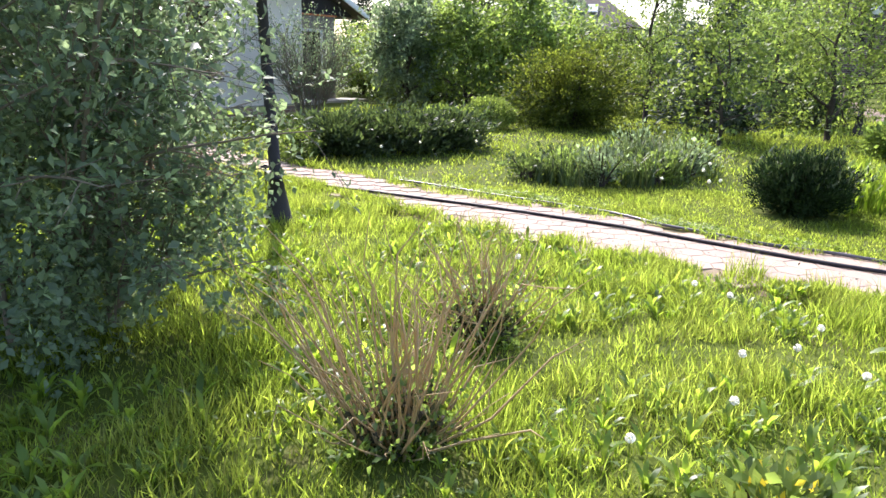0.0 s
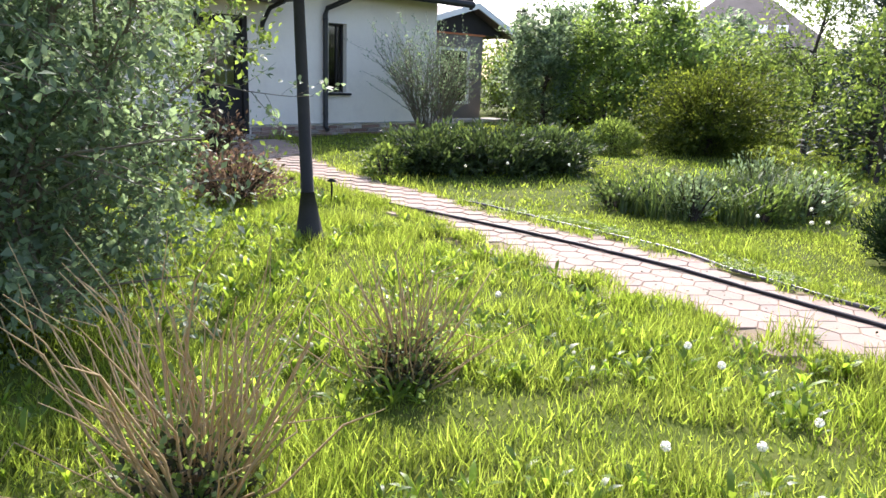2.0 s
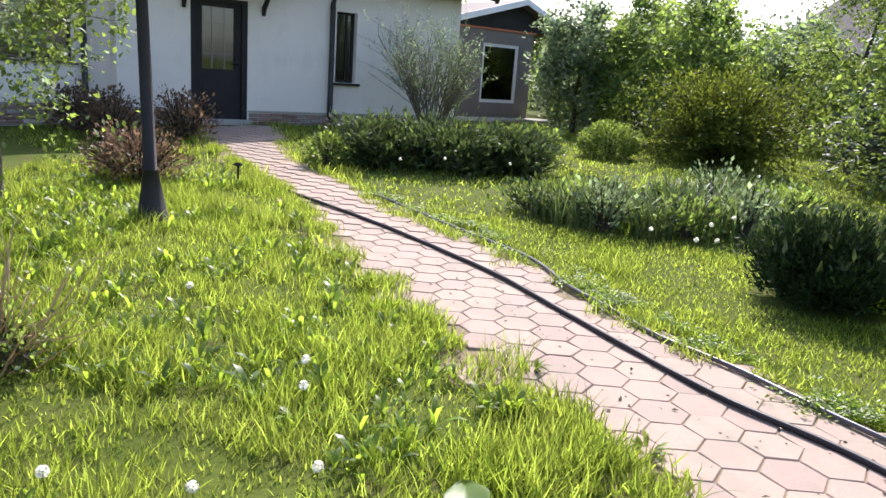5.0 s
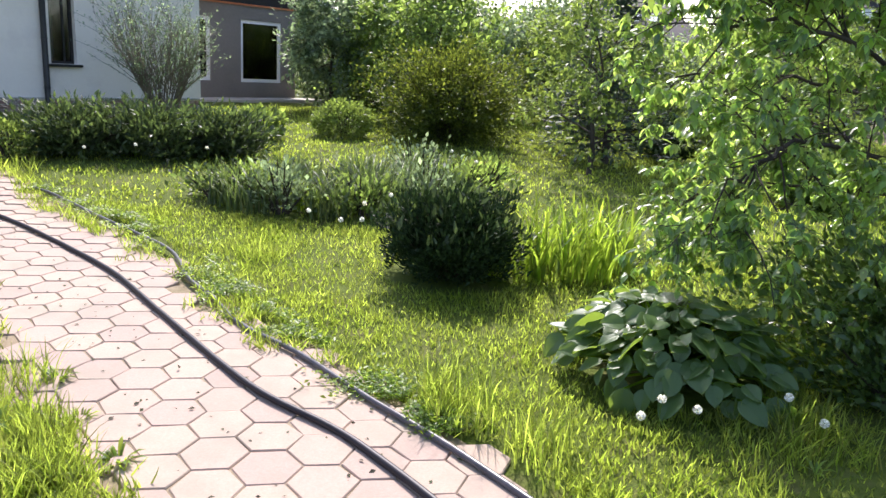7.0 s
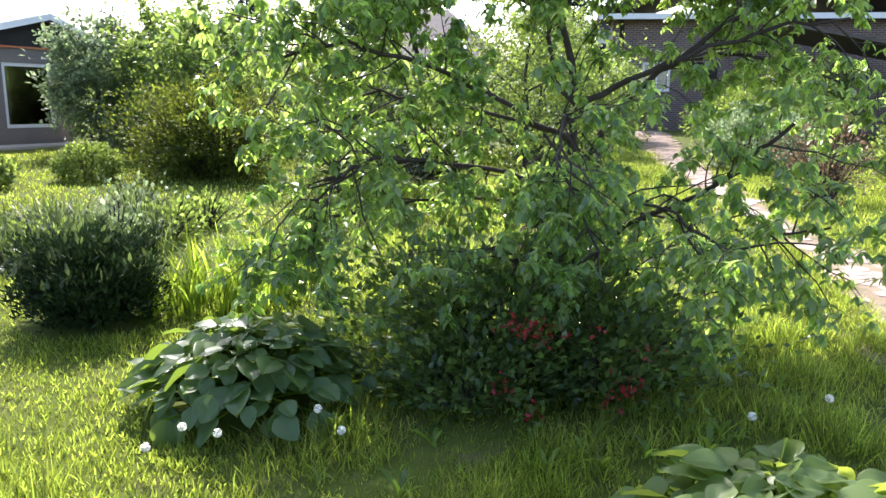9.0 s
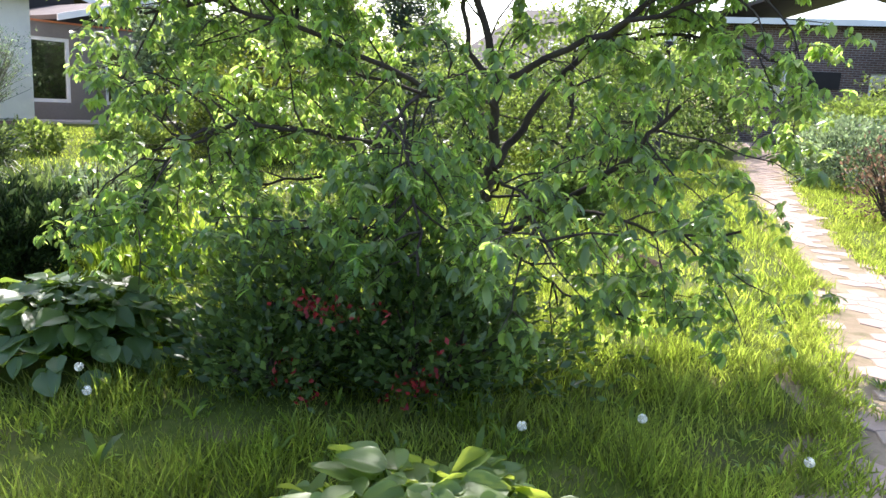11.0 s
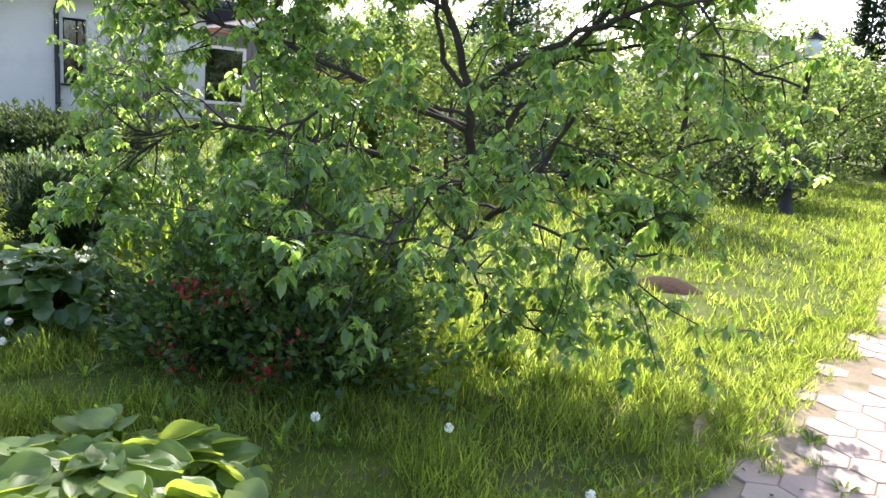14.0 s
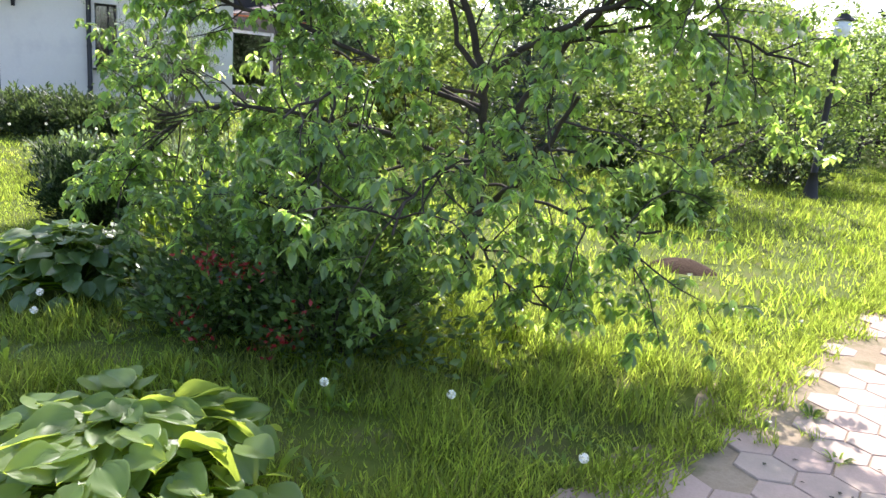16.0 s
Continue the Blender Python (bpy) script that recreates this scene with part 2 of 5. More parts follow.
HOSE2 = surface("grey_hose", (0.05, 0.045, 0.055), (0.13, 0.12, 0.13), 20, 0.3, 0, 0.1, 0.001)
LAMPPAINT = surface("weathered_lamp_paint", (0.018, 0.016, 0.016), (0.045, 0.038, 0.035), 12, 0.75, 0.0, 0.3, 0.002)
GLASS, PAVER, BRICK = glass_mat("window_glass"), paver_mat(), brick_mat()


# ---- building helpers ----
def link(name, me, material, parent=None, label="", smooth=False):
    me.materials.append(material)
    if smooth:
        me.polygons.foreach_set("use_smooth", [True] * len(me.polygons))
    ob = new(name, me)
    ob.parent = parent
    return tagged(ob, label)


def part(name, bm, material, parent=None, label="", smooth=False):
    me = bpy.data.meshes.new(name)
    bm.normal_update()
    bm.to_mesh(me)
    bm.free()
    return link(name, me, material, parent, label, smooth)


def thing(name, m, label, category, group="", kind=""):
    e = new(name)
    e.empty_display_size = 0.2
    e.matrix_world = m
    return tagged(e, label, category, group, kind)


def box(x0, x1, y0, y1, z0, z1, bevel=0.0, bm=None):
    own = bm is None
    bm = bm or bmesh.new()
    r = bmesh.ops.create_cube(bm, size=1.0, matrix=Matrix.Translation(((x0 + x1) / 2, (y0 + y1) / 2, (z0 + z1) / 2)) @ Matrix.Diagonal((x1 - x0, y1 - y0, z1 - z0, 1)))
    if bevel and own:
        bmesh.ops.bevel(bm, geom=bm.edges[:], offset=bevel, segments=2, affect="EDGES")
    return bm


class Tubes:
    """Gathers tapering tubes into one mesh."""

    def __init__(self):
        self.v, self.f = [], []

    def add(self, pts, radii, sides=6, close=True):
        pts = [Vector(p) for p in pts]
        base = len(self.v)
        ref = Vector((0.31, 0.17, 0.93))
        for i, p in enumerate(pts):
            d = (pts[min(i + 1, len(pts) - 1)] - pts[max(i - 1, 0)]).normalized()
            if abs(d.dot(ref)) > 0.95:
                ref = Vector((0.9, 0.3, 0.1))
            a = d.cross(ref).normalized()
            b = d.cross(a)
            for k in range(sides):
                q = 2 * math.pi * k / sides
                self.v.append(p + (a * math.cos(q) + b * math.sin(q)) * radii[i])
        for i in range(len(pts) - 1):
            for k in range(sides):
                k2 = (k + 1) % sides
                o = base + i * sides
                self.f.append((o + k, o + k2, o + sides + k2, o + sides + k))
        if close:
            self.f.append(tuple(base + k for k in range(sides)))
            self.f.append(tuple(base + (len(pts) - 1) * sides + k for k in reversed(range(sides))))

    def done(self, name, material, parent=None, label="", smooth=True):
        me = bpy.data.meshes.new(name)
        me.from_pydata([tuple(v) for v in self.v], [], self.f)
        me.update()
        return link(name, me, material, parent, label, smooth)


def tri_mesh(name, verts, tris, material, parent=None, label="", smooth=False):
    me = bpy.data.meshes.new(name)
    me.vertices.add(len(verts))
    me.vertices.foreach_set("co", np.ascontiguousarray(verts, dtype=np.float32).ravel())
    me.loops.add(tris.size)
    me.loops.foreach_set("vertex_index", np.ascontiguousarray(tris, dtype=np.int32).ravel())
    me.polygons.add(len(tris))
    me.polygons.foreach_set("loop_start", np.arange(0, tris.size, 3, dtype=np.int32))
    me.update()
    me.validate()
    return link(name, me, material, parent, label, smooth)


# Leaf shapes: width along x, length along y, face along z.
OVAL = (np.array([(0, 0, 0), (-.27, .28, .07), (-.25, .68, .05), (0, 1, -.12), (.25, .68, .05), (.27, .28, .07), (0, .5, 0)]),
        np.array([(0, 6, 1), (1, 6, 2), (2, 6, 3), (3, 6, 4), (4, 6, 5), (5, 6, 0)]))
SMALL = (np.array([(0, 0, 0), (-.28, .5, .08), (0, 1, -.05), (.28, .5, .08)]), np.array([(0, 2, 1), (0, 3, 2)]))
SPRIG = (np.array([(0, 0, 0), (-.16, .35, .04), (-.1, .75, .02), (0, 1, -.03), (.1, .72, .02), (.16, .38, .04)]), np.array([(0, 5, 1), (1, 5, 4), (1, 4, 2), (2, 4, 3)]))
BLADE = (np.array([(-.5, 0, 0), (.5, 0, 0), (-.36, .55, .08), (.36, .55, .08), (0, 1, .32)]), np.array([(0, 1, 3), (0, 3, 2), (2, 3, 4)]))
LANCE = (np.array([(-.03, 0, 0), (.03, 0, 0), (-.08, .4, .12), (.08, .4, .12), (-.09, .75, .1), (.09, .75, .1), (0, 1, -.05)]),
         np.array([(0, 1, 3), (0, 3, 2), (2, 3, 5), (2, 5, 4), (4, 5, 6)]))


def unit(a):
    return a / np.maximum(np.linalg.norm(a, axis=1, keepdims=True), 1e-9)


def cloud(name, shape, P, axis, face, size, material, parent=None, label="", width=None):
    """Many leaves of one shape as one mesh."""
    P, Y = np.asarray(P, float), unit(np.asarray(axis, float))
    Z = np.asarray(face, float)
    Z = unit(Z - (Z * Y).sum(1, keepdims=True) * Y + 1e-5)
    X = np.cross(Y, Z)
    V, F = shape
    s = np.asarray(size, float)[:, None, None]
    w = s if width is None else np.asarray(width, float)[:, None, None]
    verts = P[:, None] + w * V[None, :, 0:1] * X[:, None] + s * (V[None, :, 1:2] * Y[:, None] + V[None, :, 2:3] * Z[:, None])
    tris = (np.arange(len(P)) * len(V))[:, None, None] + F[None]
    return tagged(tri_mesh(name, verts.reshape(-1, 3), tris.reshape(-1, 3), material, parent, label), "", "", "", "stuff")


def grow(rng, tubes, twigs, p, d, length, r, level, droop=0.0, spread=0.8, kids=5, wob=0.18, shrink=0.55):
    """A limb that bends and forks; its last shoots go to twigs."""
    n = 5 if level else 4
    pts, rad = [Vector(p)], [r]
    d = Vector(d).normalized()
    for i in range(n):
        d = (d + Vector(rng.normal(0, wob, 3)) + Vector((0, 0, -droop * (i + 1) / n))).normalized()
        pts.append(pts[-1] + d * length / n)
        rad.append(r * (1 - 0.7 * (i + 1) / n))
    tubes.add(pts, rad, 6 if level > 1 else 4, level > 1)
    if level == 0:
        twigs.append(pts)
        return
    for k in range(kids):
        f = 0.25 + 0.75 * (k + rng.random()) / kids
        i = min(int(f * n), n - 1)
        q = pts[i].lerp(pts[i + 1], f * n - i)
        tang = (pts[i + 1] - pts[i]).normalized()
        side = tang.cross(Vector(rng.normal(0, 1, 3))).normalized()
        grow(rng, tubes, twigs, q, tang * (1 - spread * 0.5) + side * spread, length * shrink * (0.7 + 0.6 * rng.random()) * (1.15 - 0.4 * f),
             rad[i] * 0.6, level - 1, droop, spread, kids, wob, shrink)


def leaves_on(rng, twigs, per, droop=0.4, jitter=0.02):
    P, A, F = [], [], []
    for pts in twigs:
        for _ in range(per):
            f = (0.15 + 0.85 * rng.random()) * (len(pts) - 1)
            i = min(int(f), len(pts) - 2)
            q = pts[i].lerp(pts[i + 1], f - i)
            tang = (pts[i + 1] - pts[i]).normalized()
            a = tang * 0.6 + Vector(rng.normal(0, 0.6, 3)) + Vector((0, 0, -droop))
            P.append(np.array(q) + rng.normal(0, jitter, 3))
            A.append(a)
            F.append(np.array((0, 0, 1.0)) + rng.normal(0, 0.45, 3))
    return np.array(P), np.array(A), np.array(F)


def rough_ball(rng, n, radii, centre, inner=0.55, lump=0.35, freq=2.0, floor=0.02, gap=0.0):
    """Points in an uneven shell, with gaps."""
    P = []
    while len(P) < n:
        d = rng.normal(0, 1, 3)
        d /= np.linalg.norm(d)
        k = 1 + lump * (noise.noise(Vector(d) * freq + Vector(centre)) + 0.5 * noise.noise(Vector(d) * freq * 3 + Vector(centre)))
        q = d * k * (inner + (1 - inner) * rng.random() ** 0.6) * np.array(radii) + np.array(centre)
        if gap and noise.noise(Vector(q) * gap + Vector((7.3, 1.9, radii[2]))) < -0.02:
            continue
        if q[2] > floor:
            P.append(q)
    return np.array(P)


# ---- the ground ----
def height(x, y):
    s = math.log(1 + math.exp(min(30, (y - 7.5) * 2))) / 2
    f = min(1, max(0, 1 - (x - 2) / 6))
    z = 0.05 * (s if s < 4 else 4 + 1.6 * (1 - math.exp(-(s - 4) / 1.6))) * f * f * (3 - 2 * f)
    g = min(1, max(0, (y - 16) / 16))
    return z + 0.45 * g * g * (3 - 2 * g) * (1 - f * f * (3 - 2 * f))


def at_ground(x, y):
    return pose(x, y, height(x, y) - .01)


def grid_steps(lo, hi, near_lo, near_hi, fine, far):
    s = list(np.arange(near_lo, near_hi + 1e-6, fine))
    a, st = near_lo, fine
    while a > lo:
        st = min(st * 1.35, far)
        a -= st
        s.insert(0, a)
    a, st = near_hi, fine
    while a < hi:
        st = min(st * 1.35, far)
        a += st
        s.append(a)
    return s


gx, gy = grid_steps(-900, 900, -10, 16, 0.25, 90), grid_steps(-900, 900, 0, 24, 0.25, 90)
gv = [(x, y, height(x, y) + (0.025 * noise.noise((x * 1.1, y * 1.1, 3.0)) - 0.012 if -12 < x < 18 and -3 < y < 26 else 0)) for y in gy for x in gx]
nx = len(gx)
gf = [(j * nx + i, j * nx + i + 1, (j + 1) * nx + i + 1, (j + 1) * nx + i) for j in range(len(gy) - 1) for i in range(nx - 1)]
gm = bpy.data.meshes.new("ground")
gm.from_pydata(gv, [], gf)
ground = tagged(link("ground", gm, SOIL, None, "", True), "uneven soil under rough green lawn grass", "ground", "", "structure")

# the line of the paved path, with its half width
ROUTE = [(-5.3, 12.3, .8), (-4.1, 11.05, .55), (-3.0, 10.05, .45), (-1.95, 9.3, .44), (-1.1, 8.68, .44), (-.25, 7.9, .53), (.58, 7.3, .66), (1.4, 6.67, .72), (1.95, 6.15, .7), (2.35, 5.82, .68),
         (2.9, 5.48, .68), (3.35, 5.1, .7), (3.95, 4.68, .72), (4.7, 4.15, .68), (5.8, 3.75, .65), (7.0, 3.85, .65), (8.1, 4.5, .65), (9.1, 5.7, .62), (9.5, 6.9, .67), (9.75, 8.05, .58), (10.05, 9.6, .41), (10.22, 11.0, .39),
         (10.75, 13.75, .42), (11.75, 19.0, .5), (13.4, 27.0, .6), (14.6, 32.5, .7)]


def route_dist(x, y):
    best, q = 9.0, Vector((x, y))
    for (ax, ay, aw), (bx, by, bw) in zip(ROUTE, ROUTE[1:]):
        a, b = Vector((ax, ay)), Vector((bx, by))
        t = max(0, min(1, (q - a).dot(b - a) / (b - a).length_squared))
        best = min(best, (q - a.lerp(b, t)).length - (aw + (bw - aw) * t))
    return best


RA = np.array([r[:2] for r in ROUTE[:-1]])
RB = np.array([r[:2] for r in ROUTE[1:]])
RW = np.array([r[2] for r in ROUTE])


def route_field(X, Y):
    """route_dist for whole arrays."""
    best = np.full(len(X), 9.0)
    for a, c, w0, w1 in zip(RA, RB, RW, RW[1:]):
        ux, uy = c - a
        s = np.clip(((X - a[0]) * ux + (Y - a[1]) * uy) / (ux * ux + uy * uy), 0, 1)
        best = np.minimum(best, np.hypot(X - a[0] - ux * s, Y - a[1] - uy * s) - (w0 + (w1 - w0) * s))
    return best


def ribbon(name, extra, dz, material, label):
    v, f = [], []
    dense = []
    for (ax, ay, aw), (bx, by, bw) in zip(ROUTE, ROUTE[1:]):
        k = max(2, int(math.hypot(bx - ax, by - ay) / 0.3))
        dense += [(ax + (bx - ax) * i / k, ay + (by - ay) * i / k, aw + (bw - aw) * i / k) for i in range(k)]
    dense.append(ROUTE[-1])
    for i, (x, y, w) in enumerate(dense):
        x0, y0, _ = dense[max(i - 1, 0)]
        x1, y1, _ = dense[min(i + 1, len(dense) - 1)]
        d = Vector((x1 - x0, y1 - y0)).normalized()
        e = w + extra + 0.05 * noise.noise((i * 0.7, 5.0, 1.0))
        for s in (-1, -.5, 0, .5, 1):
            px, py = x - d.y * s * e, y + d.x * s * e
            v.append((px, py, height(px, py) + dz - (0.03 if abs(s) == 1 else 0)))
    for i in range(len(dense) - 1):
        for k in range(4):
            o = i * 5 + k
            f.append((o, o + 1, o + 6, o + 5)[::-1])
    me = bpy.data.meshes.new(name)
    me.from_pydata(v, [], f)
    return tagged(link(name, me, material, None, "", True), label, "path", "", "structure")


pavement = ribbon("pavement", 0.12, 0.011, BED, "garden path of pink hexagonal concrete pavers with weeds")


# ---- the white house ----
WA = math.degrees(math.atan2(0.872, 0.489))
HM = pose(-5.70, 13.06, 0, 0, 0, WA)
house = thing("house", HM, "white stuccoed one-storey house with dark door and stone plinth", "house")


def wall_with_holes(name, x0, x1, y0, y1, z0, z1, holes, material, parent, label=""):
    """A wall with rectangular openings going through it."""
    bm = bmesh.new()
    xs = sorted({x0, x1, *(h[0] for h in holes), *(h[1] for h in holes)})
    zs = sorted({z0, z1, *(h[2] for h in holes), *(h[3] for h in holes)})
    keep = lambda i, j: 0 <= i < len(xs) - 1 and 0 <= j < len(zs) - 1 and not any(h[0] <= (xs[i] + xs[i + 1]) / 2 <= h[1] and h[2] <= (zs[j] + zs[j + 1]) / 2 <= h[3] for h in holes)
    V = {}
    vert = lambda i, j, y: V.setdefault((i, j, y), bm.verts.new((xs[i], y, zs[j]))) if (i, j, y) not in V else V[(i, j, y)]
    for i in range(len(xs) - 1):
        for j in range(len(zs) - 1):
            if not keep(i, j):
                continue
            for y in (y0, y1):
                q = [vert(i, j, y), vert(i + 1, j, y), vert(i + 1, j + 1, y), vert(i, j + 1, y)]
                bm.faces.new(q if y == y0 else q[::-1])
            for di, dj, a, b in ((-1, 0, (0, 1), (0, 0)), (1, 0, (1, 0), (1, 1)), (0, -1, (0, 0), (1, 0)), (0, 1, (1, 1), (0, 1))):
                if not keep(i + di, j + dj):
                    a2, b2 = (i + a[0], j + a[1]), (i + b[0], j + b[1])
                    bm.faces.new([vert(*a2, y0), vert(*a2, y1), vert(*b2, y1), vert(*b2, y0)])
    bmesh.ops.recalc_face_normals(bm, faces=bm.faces[:])
    return part(name, bm, material, parent, label)


def window_unit(name, x0, x1, y, z0, z1, parent, frame_mat, bar=0.05, mullions=(), rails=(), label="", sill=None):
    """A window set in its opening: frame, panes and sill."""
    bm = bmesh.new()
    for a in ((x0, x0 + bar, z0, z1), (x1 - bar, x1, z0, z1), (x0 + bar, x1 - bar, z0, z0 + bar), (x0 + bar, x1 - bar, z1 - bar, z1)):
        box(a[0], a[1], y, y + 0.06, a[2], a[3], 0, bm)
    for q in mullions:
        box(q - bar * .35, q + bar * .35, y + .004, y + .05, z0 + bar, z1 - bar, 0, bm)
    for q in rails:
        box(x0 + bar, x1 - bar, y + .008, y + .046, q - bar * .3, q + bar * .3, 0, bm)
    w = part(name, bm, frame_mat, parent, label)
    pane = part("pane", box(x0 + bar * .8, x1 - bar * .8, y + .026, y + .032, z0 + bar * .8, z1 - bar * .8), GLASS, w)
    pane.visible_shadow = False
    if sill:
        part("sill", box(x0 - .06, x1 + .08, sill[0], sill[1], z0 - .05, z0 - .004, .006), DARKMETAL, w)
    return w


TOP = 3.05
wall_with_holes("wall", -2.2, 4.75, 0, 0.3, 0.48, TOP, [(-1.0, 0.02, 0.2, 2.4), (1.79, 2.24, 1.09, 2.42)], STUCCO, house)
part("wall", box(4.45, 4.75, 0.3, 9.0, 0.48, TOP), STUCCO, house)
part("wall", box(-2.2, -1.9, 0.3, 0.72, 0.48, TOP), STUCCO, house)
wall_with_holes("wall", -9.0, -2.2, 0.42, 0.72, 0.48, TOP, [(-3.9, -2.78, 1.17, 2.3)], STUCCO, house)
part("wall", box(-9.0, -8.7, 0.72, 9.0, 0.48, TOP), STUCCO, house)
part("wall", box(-8.7, 4.45, 8.7, 9.0, 0.48, TOP), STUCCO, house)
part("interior_floor", box(-8.7, 4.45, 0.72, 8.7, 0.3, 0.42), INTERIOR, house)
part("interior_ceiling", box(-8.7, 4.45, 0.72, 8.7, TOP - .1, TOP - .02), INTERIOR, house)
part("plinth", box(0.03, 4.76, 0.012, 0.3, -0.2, 0.476), MORTAR, house, "mortar joints of the stone plinth")
part("plinth", box(-2.2, -1.01, 0.012, 0.3, -0.2, 0.476), MORTAR, house, "mortar joints of the stone plinth")
part("plinth", box(-9.0, -2.21, 0.432, 0.72, -0.2, 0.476), MORTAR, house, "mortar joints of the stone plinth")
part("plinth", box(4.46, 4.74, 0.3, 9.0, -0.2, 0.476), MORTAR, house, "mortar joints of the stone plinth")
part("plinth_cap", box(0.03, 4.79, -0.045, -0.002, 0.474, 0.5, .006), CONCRETE, house)
part("plinth_cap", box(-2.23, -1.0, -0.045, -0.002, 0.474, 0.5, .006), CONCRETE, house)
# roof with its eaves, seen from below
bm = bmesh.new()
rp = [(-9.5, -.5, TOP - .03), (5.3, -.5, TOP - .03), (5.3, 4.5, TOP + 2.4), (-9.5, 4.5, TOP + 2.4), (-9.5, 9.5, TOP - .03), (5.3, 9.5, TOP - .03)]
lo, hi = [bm.verts.new(p) for p in rp], [bm.verts.new((p[0], p[1], p[2] + .14)) for p in rp]
for q in ((0, 1, 2, 3), (3, 2, 5, 4)):
    bm.faces.new([lo[i] for i in q][::-1])
    bm.faces.new([hi[i] for i in q])
for a, b in ((0, 1), (1, 2), (2, 5), (5, 4), (4, 3), (3, 0)):
    bm.faces.new([lo[a], lo[b], hi[b], hi[a]])
part("roof", bm, ROOF, house)
for x in (4.6, -8.85):
    bm = bmesh.new()
    tri = [bm.verts.new((x + s, y, z)) for s in (-.14, .14) for y, z in ((0.1, TOP), (8.9, TOP), (4.5, TOP + 2.2))]
    for f in ((0, 1, 2), (5, 4, 3), (0, 3, 4, 1), (1, 4, 5, 2), (2, 5, 3, 0)):
        bm.faces.new([tri[i] for i in f])
    part("gable", bm, STUCCO, house)
part("bargeboard", box(5.28, 5.34, -.52, -.46, TOP - .12, TOP + .12), DARKWOOD, house)
t = Tubes()
t.add([(-9.5, -.56, TOP - .02), (5.3, -.56, TOP - .02)], [.07, .07], 10)
t.done("gutter", DARKMETAL, house)


def downpipe(x, y, z0, z1, parent):
    t = Tubes()
    t.add([(x, y - .14, z0), (x, y - .08, z0 + .1), (x, y - .08, z1 - .1), (x + .03, y - .1, z1 + .02), (x + .3, y - .45, z1 + .2), (x + .33, y - .5, z1 + .3)], [.05] * 6, 10)
    p = t.done("downpipe", DARKMETAL, parent)
    for z in (z0 + .3, (z0 + z1) / 2, z1 - .2):
        b = Tubes()
        b.add([(x, y - .08, z), (x, y - .08, z + .03)], [.058, .058], 10)
        b.done("clamp", DARKMETAL, p)


downpipe(1.66, 0, 0.36, 2.65, house)
downpipe(-2.62, 0.42, 0.4, 2.65, house)
window_unit("window", 1.79, 2.24, 0.12, 1.09, 2.42, house, DARKWOOD, .045, (2.08,), (), "narrow dark-framed window", (-.07, .1))
window_unit("window", -3.9, -2.78, 0.52, 1.17, 2.3, house, DARKWOOD, .05, (-3.34,), (), "dark-framed window", (.36, .5))
part("curtain", box(1.84, 1.97, .3, .33, 1.1, 2.4, .008), CURTAIN, house)
bm = bmesh.new()
for a in ((-1.0, -.9, .3, 2.4), (-.08, .02, .3, 2.4), (-.9, -.08, 2.33, 2.4)):
    box(a[0], a[1], .02, .2, a[2], a[3], 0, bm)
part("door_frame", bm, DARKWOOD, house)
door = wall_with_holes("door", -.895, -.085, .07, .13, .33, 2.325, [(-.78, -.2, 1.2, 2.25)], DARKWOOD, house, "dark wooden door with a gridded glass pane")
pane = part("pane", box(-.785, -.195, .098, .104, 1.195, 2.255), GLASS, door)
pane.visible_shadow = False
bm = bmesh.new()
for x in (-.6, -.38):
    box(x - .005, x + .005, .086, .094, 1.2, 2.25, 0, bm)
for z in (1.46, 1.72, 1.98):
    box(-.78, -.2, .084, .092, z - .005, z + .005, 0, bm)
part("glazing_bars", bm, MORTAR, door, "thin pale glazing bars")
part("panel", box(-.77, -.21, .055, .069, .5, 1.05, .012), DARKWOOD, door)
t = Tubes()
t.add([(-.14, .07, 1.3), (-.14, .01, 1.3), (-.25, .01, 1.3)], [.012] * 3, 6)
t.done("handle", DARKMETAL, door)
part("threshold", box(-1.08, .1, -.06, .2, .2, .325, .01), CONCRETE, house)
part("doorstep", box(-1.35, .35, -.75, -.065, .05, .21, .015), CONCRETE, house)
part("canopy", box(-1.35, .55, -.9, -.003, 2.66, 2.74, .01), ROOF, house, "dark canopy over the door")
for x in (-1.12, .3):
    t = Tubes()
    t.add([(x, -.03, 2.18), (x, -.04, 2.3), (x, -.3, 2.55), (x, -.75, 2.64)], [.035, .045, .04, .035], 6)
    t.done("bracket", DARKWOOD, house, "carved dark wooden bracket")
house["kind"] = ""

# ---- the grey porch beside it ----
porch = thing("porch", HM @ pose(.4, 3.0, 0) @ Matrix.Diagonal((1.13, 1.13, 1.13, 1)), "grey rendered porch with white-framed windows and dark gable", "house")
wall_with_holes("wall", 3.8, 8.2, 0, .25, 0.0, 2.36, [(4.6, 5.8, .66, 2.05), (6.6, 7.76, .64, 2.05)], GREYWALL, porch)
part("wall", box(7.95, 8.2, .25, 4.5, 0, 2.36), GREYWALL, porch)
part("wall", box(4.78, 7.95, 4.25, 4.5, 0, 2.36), GREYWALL, porch)
part("interior_floor", box(4.78, 7.95, .25, 4.25, .2, .3), INTERIOR, porch)
window_unit("window", 6.6, 7.76, .03, .64, 2.05, porch, WHITEPAINT, .075, (), (), "large white-framed window")
window_unit("window", 4.6, 5.8, .03, .66, 2.05, porch, WHITEPAINT, .075, (), (), "large white-framed window")
